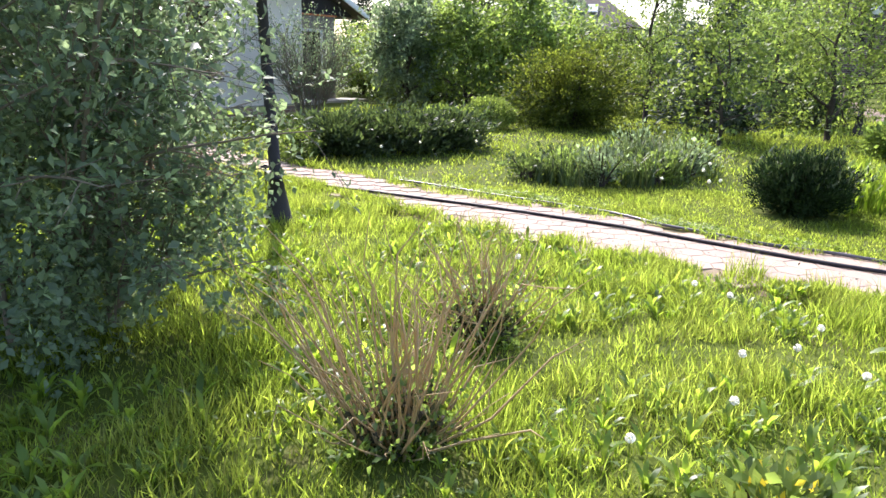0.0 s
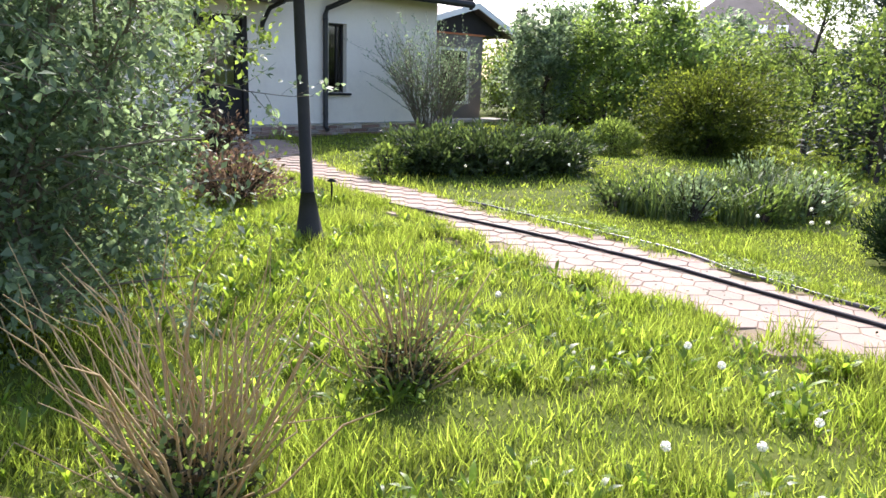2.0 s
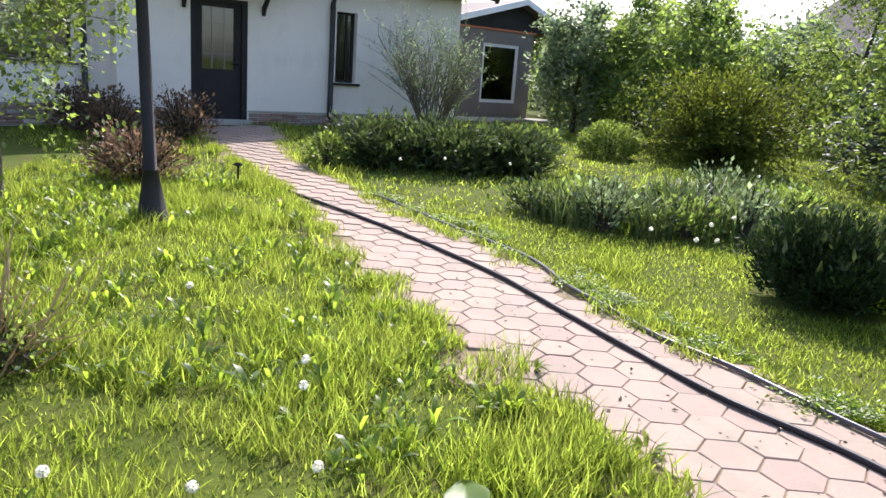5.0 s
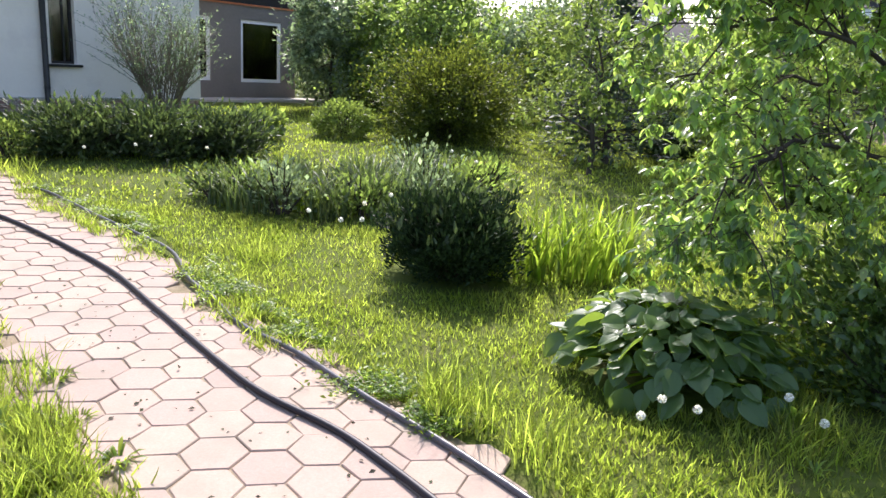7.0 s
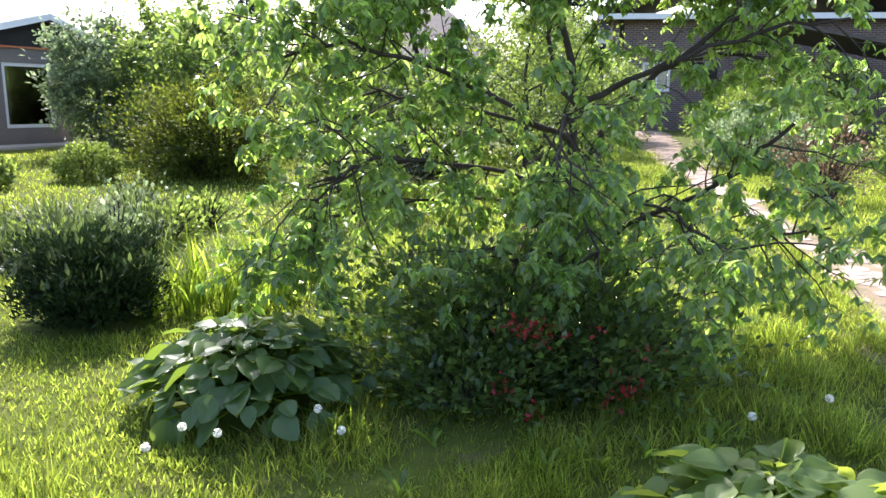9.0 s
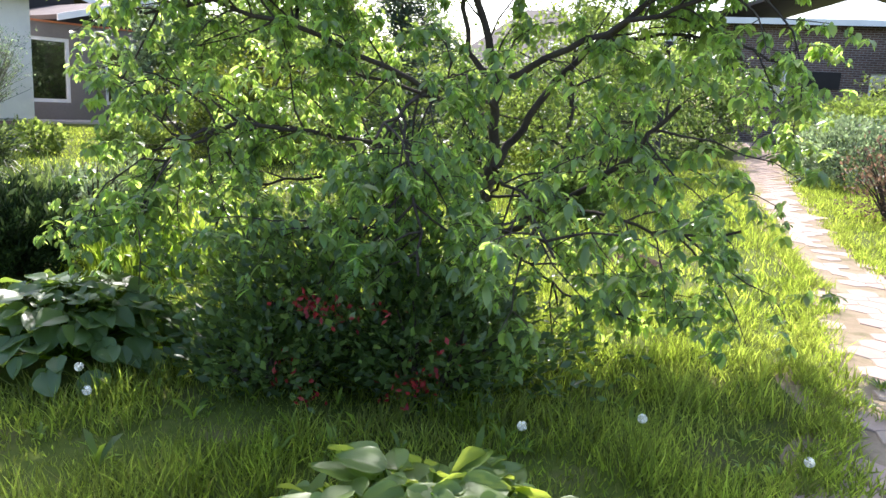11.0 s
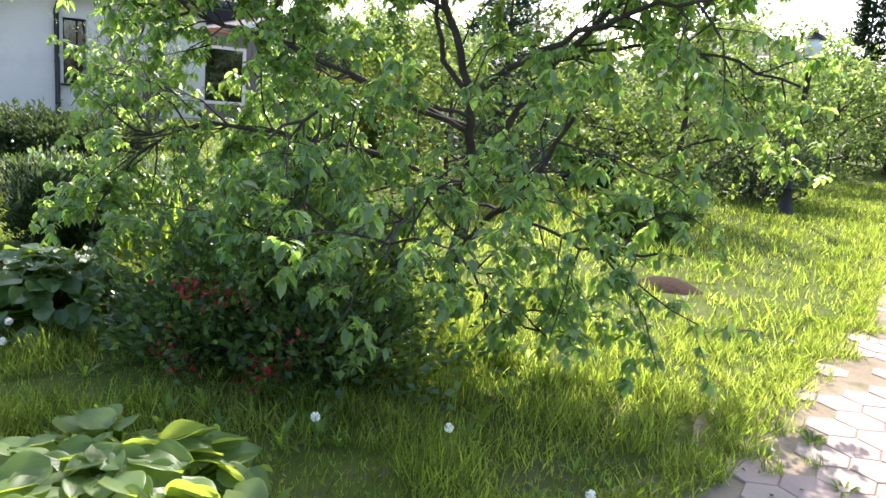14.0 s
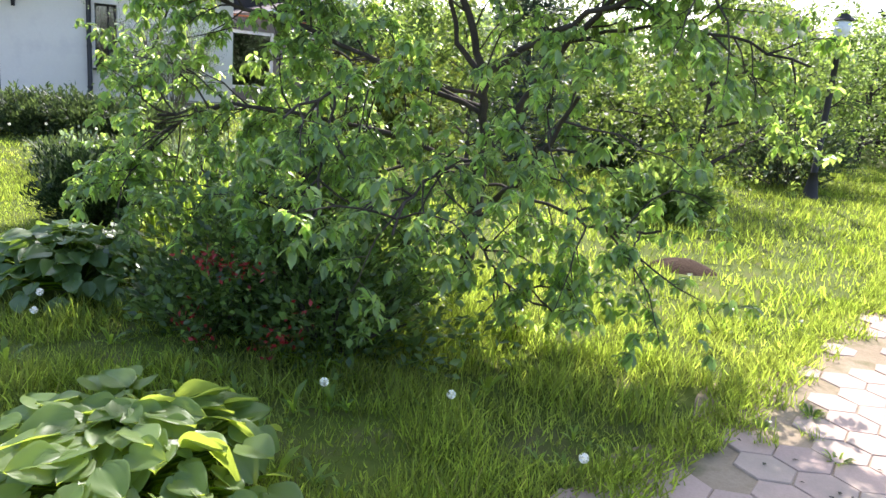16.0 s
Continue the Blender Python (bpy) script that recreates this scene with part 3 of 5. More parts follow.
for x in (6.75, 7.5):
    bm = bmesh.new()
    for i in range(8):
        box(x + i * .022, x + i * .022 + .02, .4 + .02 * (i % 2), .43 + .02 * (i % 2), .66, 2.1, 0, bm)
    part("curtain", bm, CURTAIN, porch)
part("flashing", box(4.3, 8.24, -.05, .0, 2.362, 2.4), TILE, porch, "orange flashing strip")
bm = bmesh.new()
gv2 = [(5.5, 2.4), (9.0, 2.4), (7.6, 3.02), (6.2, 2.6)]
lo = [bm.verts.new((x, -.02, z)) for x, z in gv2]
hi = [bm.verts.new((x, .1, z)) for x, z in gv2]
bm.faces.new(lo)
bm.faces.new(hi[::-1])
for i in range(4):
    bm.faces.new([lo[i - 1], lo[i], hi[i], hi[i - 1]])
bmesh.ops.recalc_face_normals(bm, faces=bm.faces[:])
part("gable_siding", bm, DARKWOOD, porch, "dark-stained gable boards")


def slab(x0, z0, x1, z1, y0, y1, th):
    """A sloping board or roof plane running along y."""
    bm = bmesh.new()
    q = [bm.verts.new((x, y, z)) for y in (y0, y1) for x, z in ((x0, z0), (x1, z1), (x1, z1 + th), (x0, z0 + th))]
    for f in ((0, 1, 2, 3), (7, 6, 5, 4), (0, 4, 5, 1), (1, 5, 6, 2), (2, 6, 7, 3), (3, 7, 4, 0)):
        bm.faces.new([q[i] for i in f])
    return bm


part("roof", slab(7.6, 3.03, 9.25, 2.37, -.32, 5.0, .1), ROOF, porch)
part("roof", slab(5.4, 2.43, 7.6, 3.03, -.32, 5.0, .1), ROOF, porch)
part("bargeboard", slab(7.6, 3.0, 9.25, 2.34, -.37, -.325, .14), WHITEPAINT, porch, "white bargeboard")
part("bargeboard", slab(5.4, 2.4, 7.598, 3.0, -.37, -.325, .14), WHITEPAINT, porch, "white bargeboard")
# taller dark storey behind it
part("upper_storey", box(4.9, 8.4, 5.1, 9.5, 1.0, 4.6), DARKWOOD, porch, "dark timber upper storey")
part("roof", slab(4.6, 4.55, 10.6, 2.9, 5.05, 10, .14), ROOF, porch)
part("bargeboard", slab(4.6, 4.52, 10.6, 2.87, 5.0, 5.045, .16), WHITEPAINT, porch, "white bargeboard")
terrace = tagged(part("terrace", box(4.9, 9.6, -1.0, -.1, 0.15, 0.33, .02), CONCRETE, None), "pale concrete strip beside the porch", "terrace", "", "structure")
terrace.matrix_world = HM @ pose(.4, 3.0, 0)

# ---- the brick house far down the path ----
BA = math.degrees(math.atan2(-1.6, 9.0))
bh = thing("brick_house", pose(13.5, 34.6, 0.3, 0, 0, BA), "dark brown brick house with a white-framed window", "house")
wall_with_holes("wall", 0, 12, 0, .35, -.8, 4.65, [(1.3, 2.45, 1.75, 2.95), (5.3, 6.6, 1.6, 2.95)], BRICK, bh)
part("wall", box(0, .35, .35, 8, -.8, 4.65), BRICK, bh)
part("wall", box(11.65, 12, .35, 8, -.8, 4.65), BRICK, bh)
part("wall", box(.35, 11.65, 7.65, 8, -.8, 4.65), BRICK, bh)
window_unit("window", 1.3, 2.45, .05, 1.75, 2.95, bh, WHITEPAINT, .1, (1.9,), (), "white-framed window")
window_unit("window", 5.3, 6.6, .05, 1.6, 2.95, bh, WHITEPAINT, .1, (5.95,), (), "white-framed window")
part("curtain", box(1.95, 2.35, .5, .55, 1.7, 3.0), WHITEPAINT, bh)
part("shutter", box(3.1, 4.3, -.05, -.003, 2.3, 2.95, .01), DARKWOOD, bh, "dark closed panel")
part("eaves_board", box(-.6, 12.6, -.66, -.6, 4.6, 4.82), WHITEPAINT, bh)
part("soffit", box(-.6, 12.6, -.6, 8.6, 4.66, 4.72), DARKWOOD, bh)
part("roof", slab(-.6, 4.8, 6, 7.0, -.7, 8.7, .15), ROOF, bh)
part("roof", slab(6, 7.0, 12.6, 4.8, -.7, 8.7, .15), ROOF, bh)
t = Tubes()
t.add([(0.35, -.5, -.5), (0.35, -.5, 4.6)], [.09, .09], 8)
t.done("post", DARKWOOD, bh)
part("leanto_roof", slab(5.6, 3.9, 11, 2.9, -5.0, -.7, .12), ROOF, bh, "dark lean-to roof")
for x, y in ((5.9, -4.8), (10.7, -4.8)):
    t = Tubes()
    t.add([(x, y, -.5), (x, y, 2.95)], [.08, .08], 8)
    t.done("post", DARKWOOD, bh)

# ---- house far behind the trees ----
fh = thing("far_house", pose(1.2, 44, 0.5, 0, 0, -8), "brown house with a hipped roof and skylights", "house")
part("wall", box(0, 9, 0, 8, -1.2, 2.7), BRICK, fh)
bm = bmesh.new()
q = [bm.verts.new(p) for p in ((-.5, -.5, 2.65), (9.5, -.5, 2.65), (9.5, 8.5, 2.65), (-.5, 8.5, 2.65), (3.2, 4, 6.2), (5.2, 4, 6.2))]
for f in ((0, 1, 5, 4), (1, 2, 5), (2, 3, 4, 5), (3, 0, 4), (3, 2, 1, 0)):
    bm.faces.new([q[i] for i in f])
part("roof", bm, ROOF, fh)
for x in (6.0, 7.0):
    sk = part("skylight", box(-.28, .28, -.35, .35, 0, .07, .01), WHITEPAINT, fh)
    sk.matrix_basis = pose(x - .6, 1.15, 4.0, math.degrees(math.atan2(3.55, 4.5)))
for x in (1.5, 4, 6.5):
    window_unit("window", x, x + 1.1, -.065, .9, 2.1, fh, WHITEPAINT, .08)


# ---- lamp posts ----
def lamp_post(x, y, tall, lean, label):
    e = thing("lamp_post", pose(x, y, height(x, y) - .02, 0, lean, 0), label, "lamp post", "garden lamp posts")
    t = Tubes()
    t.add([(0, 0, 0), (0, 0, .05), (0, 0, .06), (0, 0, .3), (0, 0, .46)], [.14, .14, .125, .085, .058], 14)
    t.done("base", LAMPPAINT, e, "flared base")
    t = Tubes()
    t.add([(0, 0, .44), (0, 0, tall * .6), (0, 0, tall)], [.056, .05, .042], 12)
    t.done("pole", LAMPPAINT, e)
    t = Tubes()
    t.add([(0, 0, tall - .02), (0, 0, tall + .03), (0, 0, tall + .06)], [.075, .08, .05], 12)
    t.done("collar", LAMPPAINT, e)
    t = Tubes()
    t.add([(0, 0, tall + .05), (0, 0, tall + .1), (0, 0, tall + .26), (0, 0, tall + .3)], [.07, .12, .13, .08], 14)
    t.done("lantern", WHITEPAINT, e, "pale lantern")
    t = Tubes()
    t.add([(0, 0, tall + .3), (0, 0, tall + .33), (0, 0, tall + .42)], [.16, .15, .02], 14)
    t.done("cap", LAMPPAINT, e)
    return e


lamp_post(-1.48, 6.68, 2.5, -2.4, "dark weathered garden lamp post standing in the grass")
lamp_post(9.2, 17.2, 2.6, 0, "dark garden lamp post among bushes")


stake = thing("garden_stake", at_ground(-2.05, 8.45), "short dark garden stake with a flat cap in the grass", "stake")
t = Tubes()
t.add([(0, 0, -.05), (0, 0, .24)], [.012, .012], 8)
t.done("rod", LAMPPAINT, stake)
t = Tubes()
t.add([(0, 0, .235), (0, 0, .245), (0, 0, .265)], [.05, .055, .02], 10)
t.done("cap", LAMPPAINT, stake)

# ---- hoses on the path ----
def hose(name, pts, r, material, label):
    dense = []
    P = [Vector((*p, 0)) for p in pts]
    for i in range(len(P) - 1):
        a, b, c, d = P[max(i - 1, 0)], P[i], P[i + 1], P[min(i + 2, len(P) - 1)]
        for k in range(6):
            u = k / 6
            q = 0.5 * ((2 * b) + (c - a) * u + (2 * a - 5 * b + 4 * c - d) * u * u + (3 * b - a - 3 * c + d) * u ** 3)
            dense.append((q.x, q.y, height(q.x, q.y) + .019 + r + .006 * noise.noise((q.x * 3, q.y * 3, 0))))
    t = Tubes()
    t.add(dense, [r] * len(dense), 10)
    ob = t.done(name, material)
    return tagged(ob, label, "hose")


hose("garden_hose", [(-1.95, 8.72), (-.97, 8.25), (-.05, 7.83), (.8, 7.36), (1.55, 6.88), (2.2, 6.34), (2.8, 5.83), (3.22, 5.5), (3.62, 5.29), (3.92, 5.07), (4.6, 4.5), (5.5, 4.0), (6.8, 3.7)],
     .016, RUBBER, "black rubber hose lying along the paved path")
hose("garden_hose", [(-.6, 8.85), (-.36, 8.75), (.5, 8.2), (1.1, 7.83), (1.65, 7.45), (2.05, 6.95), (2.4, 6.63), (2.76, 6.26), (3.2, 5.98), (3.68, 5.6), (4.03, 5.34), (4.3, 5.12), (4.7, 4.8), (5.2, 4.5), (6.0, 4.3)],
     .014, HOSE2, "grey hose lying on the path's edge")


# ---- plants ----
def bush(name, x, y, radii, n, size, shape, material, label, category="bush", seed=1, inner=.5, lump=.35, freq=2.0, up=.3, stems=10, core=None, lift=None, bare=.85):
    """A rounded bush: stems from the base and an uneven shell of leaves."""
    rng = np.random.default_rng(seed)
    e = thing(name, at_ground(x, y), label, category)
    cz = radii[2] * .8 if lift is None else lift
    t = Tubes()
    for i in range(stems):
        a, rr = rng.random() * 2 * math.pi, rng.random() ** .5
        tip = Vector((math.cos(a) * rr * radii[0] * bare, math.sin(a) * rr * radii[1] * bare, cz + radii[2] * bare * (1 - rr * rr) ** .5))
        b = Vector((math.cos(a) * .12 * radii[0], math.sin(a) * .12 * radii[1], -.02))
        m = b.lerp(tip, .5) + Vector((0, 0, .12 * radii[2]))
        t.add([b, b.lerp(m, .6), m, tip], [.016, .013, .01, .004], 5)
    tagged(t.done("stems", BARK, e), "", "", "", "stuff")
    P = rough_ball(rng, n, radii, (0, 0, cz), inner, lump, freq)
    A = unit(P - np.array((0, 0, cz * .6))) + rng.normal(0, .55, P.shape) + np.array((0, 0, up))
    F = rng.normal(0, .6, P.shape) + np.array((0, 0, .8))
    cloud("leaves", shape, P, A, F, size * (.6 + .8 * rng.random(n)), material, e)
    return e


def tree(name, x, y, tall, spread, seed, material, label, leaf=.07, per=14, shape=SMALL, levels=2, kids=6, limbs=7, droop=.05, trunk_r=.07, fork=.35, bark=None, shrink=.55, up=.7, category="tree", full=0):
    """A tree with a tapered trunk, limbs that fork and leaves on their shoots."""
    rng = np.random.default_rng(seed)
    e = thing(name, at_ground(x, y), label, category)
    t = Tubes()
    pts = [Vector((0, 0, -.05))]
    for i in range(1, 7):
        pts.append(Vector((rng.normal(0, .02 * i), rng.normal(0, .02 * i), tall * .85 * i / 6)))
    rad = [trunk_r * (1 - .85 * i / 6) for i in range(7)]
    t.add(pts, rad, 9)
    t.done("trunk", bark or BARK, e)
    br, tw = Tubes(), []
    for k in range(limbs):
        f = fork + (1 - fork) * (k + .5 * rng.random()) / limbs
        i = min(int(f * 6), 5)
        q = pts[i].lerp(pts[i + 1], f * 6 - i)
        a = k * 2.4 + rng.random()
        L = spread * (1.15 - .65 * (f - fork) / (1 - fork))
        grow(rng, br, tw, q, (math.cos(a), math.sin(a), up * (.5 + f)), L, rad[i] * .55, levels - 1, droop, .8, kids, .16, shrink)
    tagged(br.done("limbs", bark or BARK, e), "", "", "", "stuff")
    P, A, F = leaves_on(rng, tw, per, .3, leaf * .5)
    if full:
        Q = rough_ball(rng, full, (spread * .95, spread * .95, tall * .46), (0, 0, tall * .5), .35, .75, 2.3, .05, 2.2 / spread)
        P, A = np.vstack((P, Q)), np.vstack((A, rng.normal(0, 1, Q.shape)))
        F = np.vstack((F, rng.normal(0, .6, Q.shape) + np.array((0, 0, .8))))
    cloud("crown", shape, P, A, F, leaf * (.65 + .7 * rng.random(len(P))), material, e)
    return e


# the large apple tree
rng = np.random.default_rng(11)
apple = thing("apple_tree", pose(6.88, 8.3, 0), "spreading old apple tree with drooping leafy branches", "tree")
O = Vector((6.88, 8.3, 0))
BOUGHS = [
    ("trunk", [(6.88, 8.3, -.05), (6.9, 8.28, .3), (6.94, 8.25, .7), (7.0, 8.2, .97)], .085, .07),
    ("limb", [(7.0, 8.2, .95), (6.98, 8.12, 1.25), (7.0, 8.06, 1.52), (6.85, 7.9, 2.0), (6.65, 7.7, 2.6)], .06, .025),
    ("limb", [(7.0, 8.2, .95), (7.12, 8.22, 1.15), (7.3, 8.2, 1.45), (7.55, 8.05, 1.75), (8.0, 7.8, 2.1), (8.3, 7.7, 2.3)], .052, .018),
    ("limb", [(6.9, 8.26, .4), (7.07, 7.9, .53), (7.35, 7.6, .77), (7.66, 7.27, 1.0), (7.83, 7.08, 1.19), (7.99, 6.92, 1.43)], .034, .014),
    ("limb", [(7.0, 8.06, 1.5), (7.3, 7.9, 1.68), (7.75, 7.7, 1.9), (8.1, 7.55, 2.0), (8.5, 7.4, 2.05)], .04, .012),
    ("limb", [(7.0, 8.06, 1.5), (6.8, 8.0, 1.7), (6.75, 7.9, 2.2), (6.9, 7.8, 2.8)], .035, .012),
    ("limb", [(6.97, 8.2, .9), (6.5, 7.9, 1.05), (6.0, 7.5, 1.15), (5.65, 7.1, 1.2), (5.4, 6.75, 1.1)], .045, .012),
    ("limb", [(6.98, 8.12, 1.25), (6.5, 7.7, 1.5), (5.9, 7.3, 1.75), (5.5, 7.1, 1.85), (5.15, 7.0, 1.75)], .045, .012),
    ("limb", [(6.95, 8.25, .75), (7.3, 7.9, .8), (7.85, 7.5, .76), (8.15, 7.3, .74), (8.42, 7.2, .8)], .035, .01),
    ("limb", [(6.92, 8.27, .5), (7.1, 7.8, .5), (7.4, 7.45, .4), (7.65, 7.3, .3), (7.9, 7.2, .26)], .028, .008),
    ("limb", [(6.99, 8.1, 1.35), (6.8, 7.5, 1.45), (6.7, 6.9, 1.4), (6.6, 6.45, 1.2)], .035, .01),
    ("limb", [(6.96, 8.2, .9), (6.7, 7.6, .9), (6.5, 7.0, .8), (6.4, 6.5, .65)], .03, .01),
    ("limb", [(6.98, 8.1, 1.3), (6.2, 8.3, 1.5), (5.6, 8.4, 1.6), (5.1, 8.25, 1.5)], .035, .01),
    ("limb", [(6.85, 7.9, 2.0), (6.2, 7.6, 2.35), (5.7, 7.35, 2.5), (5.3, 7.2, 2.45)], .03, .01),
    ("limb", [(6.95, 8.2, .8), (6.2, 8.1, .85), (5.6, 7.95, .8), (5.2, 7.75, .7)], .032, .01),
    ("limb", [(6.65, 7.7, 2.6), (6.4, 7.9, 2.95), (6.1, 8.2, 3.2)], .03, .01),
    ("limb", [(6.9, 7.8, 2.8), (7.3, 8.1, 3.1), (7.6, 8.5, 3.3)], .03, .01),
    ("limb", [(8.0, 7.8, 2.1), (8.3, 8.3, 2.6), (8.6, 8.8, 2.9)], .03, .01),
    ("limb", [(8.0, 7.8, 2.1), (8.5, 8.0, 2.7), (8.85, 8.2, 3.1)], .03, .01),
    ("limb", [(5.9, 7.3, 1.75), (5.7, 7.9, 2.4), (5.5, 8.4, 2.8)], .03, .01),
    ("limb", [(5.65, 7.1, 1.2), (5.35, 6.85, .98), (5.2, 6.7, .7)], .02, .008),
    ("limb", [(6.6, 6.9, 1.35), (6.75, 6.6, 1.0), (6.85, 6.35, .6)], .02, .008),
    ("limb", [(7.55, 8.05, 1.75), (8.0, 8.2, 1.88), (8.5, 8.3, 1.85), (8.95, 8.25, 1.7)], .03, .01),
    # unseen upper limbs, added where their leaves shade the grass
    ("limb", [(6.65, 7.7, 2.55), (6.8, 8.4, 2.95), (7.0, 9.2, 3.3)], .03, .01),
    ("limb", [(6.9, 7.8, 2.75), (7.25, 8.5, 3.0), (7.6, 9.35, 3.2)], .03, .01),
    ("limb", [(8.0, 7.8, 2.1), (8.05, 8.5, 2.7), (8.1, 9.25, 2.95)], .03, .01),
    ("limb", [(6.96, 8.2, .7), (7.1, 7.5, .95), (7.3, 6.7, .95), (7.45, 6.15, .78)], .026, .009),
]
tw = []
for n_i, (nm, pts, r0, r1) in enumerate(BOUGHS):
    t = Tubes()
    pv = [Vector(p) - O for p in pts]
    fine = []
    for i in range(len(pv) - 1):
        for k in range(4):
            fine.append(pv[i].lerp(pv[i + 1], k / 4) + (Vector(rng.normal(0, .012, 3)) if k else Vector()))
    fine.append(pv[-1])
    r0, r1 = r0 * (.34 if n_i in (8, 9) else .42 if n_i >= 6 else .8 if n_i == 3 else .62), r1 * .72
    t.add(fine, [r0 + (r1 - r0) * i / (len(fine) - 1) for i in range(len(fine))], 8)
    t.done(nm, BARK, apple)
    if nm == "limb":
        b = Tubes()
        total = len(fine)
        few = n_i in (1, 2, 3, 5)
        # the unseen upper limbs get the most shoots, to shade the ground
        count = 9 if few else 11 if n_i == 4 else 13 if n_i == 10 else 9 if n_i in (8, 9) else 12 if n_i == 20 else 46 if n_i in (15, 19) else 13 if n_i == 26 else 60 if n_i > 22 else 44 if n_i == 16 else 26 if n_i == 17 else 8 if n_i == 22 else 18 if n_i == 18 else 10 if n_i == 21 else 10 if n_i in (12, 14) else 28 if n_i == 13 else 30 if n_i >= 15 else 22
        for k in range(count):
            f = (.55 if few else .3) + (.45 if few else .7) * (k + rng.random()) / count
            i = min(int(f * (total - 1)), total - 2)
            tang = (fine[i + 1] - fine[i]).normalized()
            side = tang.cross(Vector(rng.normal(0, 1, 3))).normalized()
            grow(rng, b, tw, fine[i], tang * .7 + side * .8 + Vector((0, 0, .15)), .55 * (.6 + .8 * rng.random()), .007, 1, .22, .8, 4, .2, .5)
        tagged(b.done("shoots", BARK, apple), "", "", "", "stuff")
P, A, F, S = [], [], [], []
for pts in tw:
    for spur in range(6):
        f = (.2 + .8 * (spur + rng.random()) / 6) * (len(pts) - 1)
        i = min(int(f), len(pts) - 2)
        q = np.array(pts[i].lerp(pts[i + 1], f - i)) + rng.normal(0, .02, 3)
        turn, hang, big = rng.random() * 6.283, .35 + 1.1 * rng.random(), .75 + .5 * rng.random()
        for k in range(6):
            a = turn + k * 2.4 + rng.normal(0, .5)
            P.append(q + rng.normal(0, .008, 3))
            A.append((math.cos(a), math.sin(a), -hang + rng.normal(0, .35)))
            F.append((.35 * math.cos(a) + rng.normal(0, .25), .35 * math.sin(a) + rng.normal(0, .25), 1))
            S.append(.066 * big * (.6 + .6 * rng.random()))
P, A, F, S = np.array(P), np.array(A), np.array(F), np.array(S)
keep = P[:, 2] > .12
cloud("crown", OVAL, P[keep], A[keep], F[keep], S[keep], APPLE, apple, "backlit drooping green leaves", .8 * S[keep])

# flowering quince under it
quince = bush("quince_shrub", 6.45, 6.85, (1.0, .7, .4), 8500, .052, SMALL, QUINCE, "dark glossy quince shrub with red blossoms", "shrub", 5, .3, .8, 2.6, .4, 16, bare=.85)
bush("quince_shrub", 6.9, 6.5, (.6, .4, .3), 2300, .055, SMALL, QUINCE, "low quince shrub with glossy leaves", "shrub", 6, .3, .7, 2.6, .4, 10, bare=.85)
bush("quince_shrub", 6.15, 6.35, (.5, .34, .2), 1500, .055, SMALL, QUINCE, "low quince shoots with glossy leaves", "shrub", 7, .3, .7, 2.6, .4, 8, bare=.85)
rng = np.random.default_rng(21)
for bx, by, bz, bn in ((6.42, 6.12, .5, 36), (6.52, 6.14, .45, 30), (6.32, 6.08, .19, 18), (6.92, 6.1, .2, 30), (6.84, 6.08, .14, 16), (6.46, 6.06, .1, 12), (6.75, 6.1, .5, 8), (7.05, 6.12, .36, 8)):
    P = np.array((bx - 6.45, by - 6.85, bz)) + rng.normal(0, 1, (bn, 3)) * np.array((.05, .05, .03))
    tagged(cloud("blossom_cluster", SMALL, P, rng.normal(0, 1, P.shape), rng.normal(0, 1, P.shape), .026 + .016 * rng.random(bn), FLOWER_RED, quince, "dark red blossoms"), "dark red blossoms", "", "", "stuff")


# hostas, leaf by leaf
def heart_leaf(rng, name):
    """A broad pointed leaf, folded and rippled, with its length along +x."""
    v, f = [], []
    rows, cols = 8, 14
    for i in range(rows + 1):
        s = i / rows
        w = .47 * (math.sin(math.pi * min(1, s * .95 + .05)) ** .7) * (1 - .42 * s)
        for j in range(cols + 1):
            c = j / cols * 2 - 1
            v.append((s, c * w, .1 * abs(c) - .3 * s * s + .022 * math.sin(9 * s + 4 * abs(c)) * abs(c) + .013 * math.cos(c * 7 * math.pi) * (1 - s * .6)))
    for i in range(rows):
        for j in range(cols):
            o = i * (cols + 1) + j
            f.append((o, o + cols + 1, o + cols + 2, o + 1))
    me = bpy.data.meshes.new(name)
    me.from_pydata(v, [], f)
    me.materials.append(HOSTA)
    me.polygons.foreach_set("use_smooth", [True] * len(f))
    return me


HLEAF, HLEAF_BACKLIT = heart_leaf(None, "leaf"), heart_leaf(None, "leaf")
# same leaf in the paler colour that carries the backlight
HLEAF_BACKLIT.materials[0] = HOSTA_BACKLIT


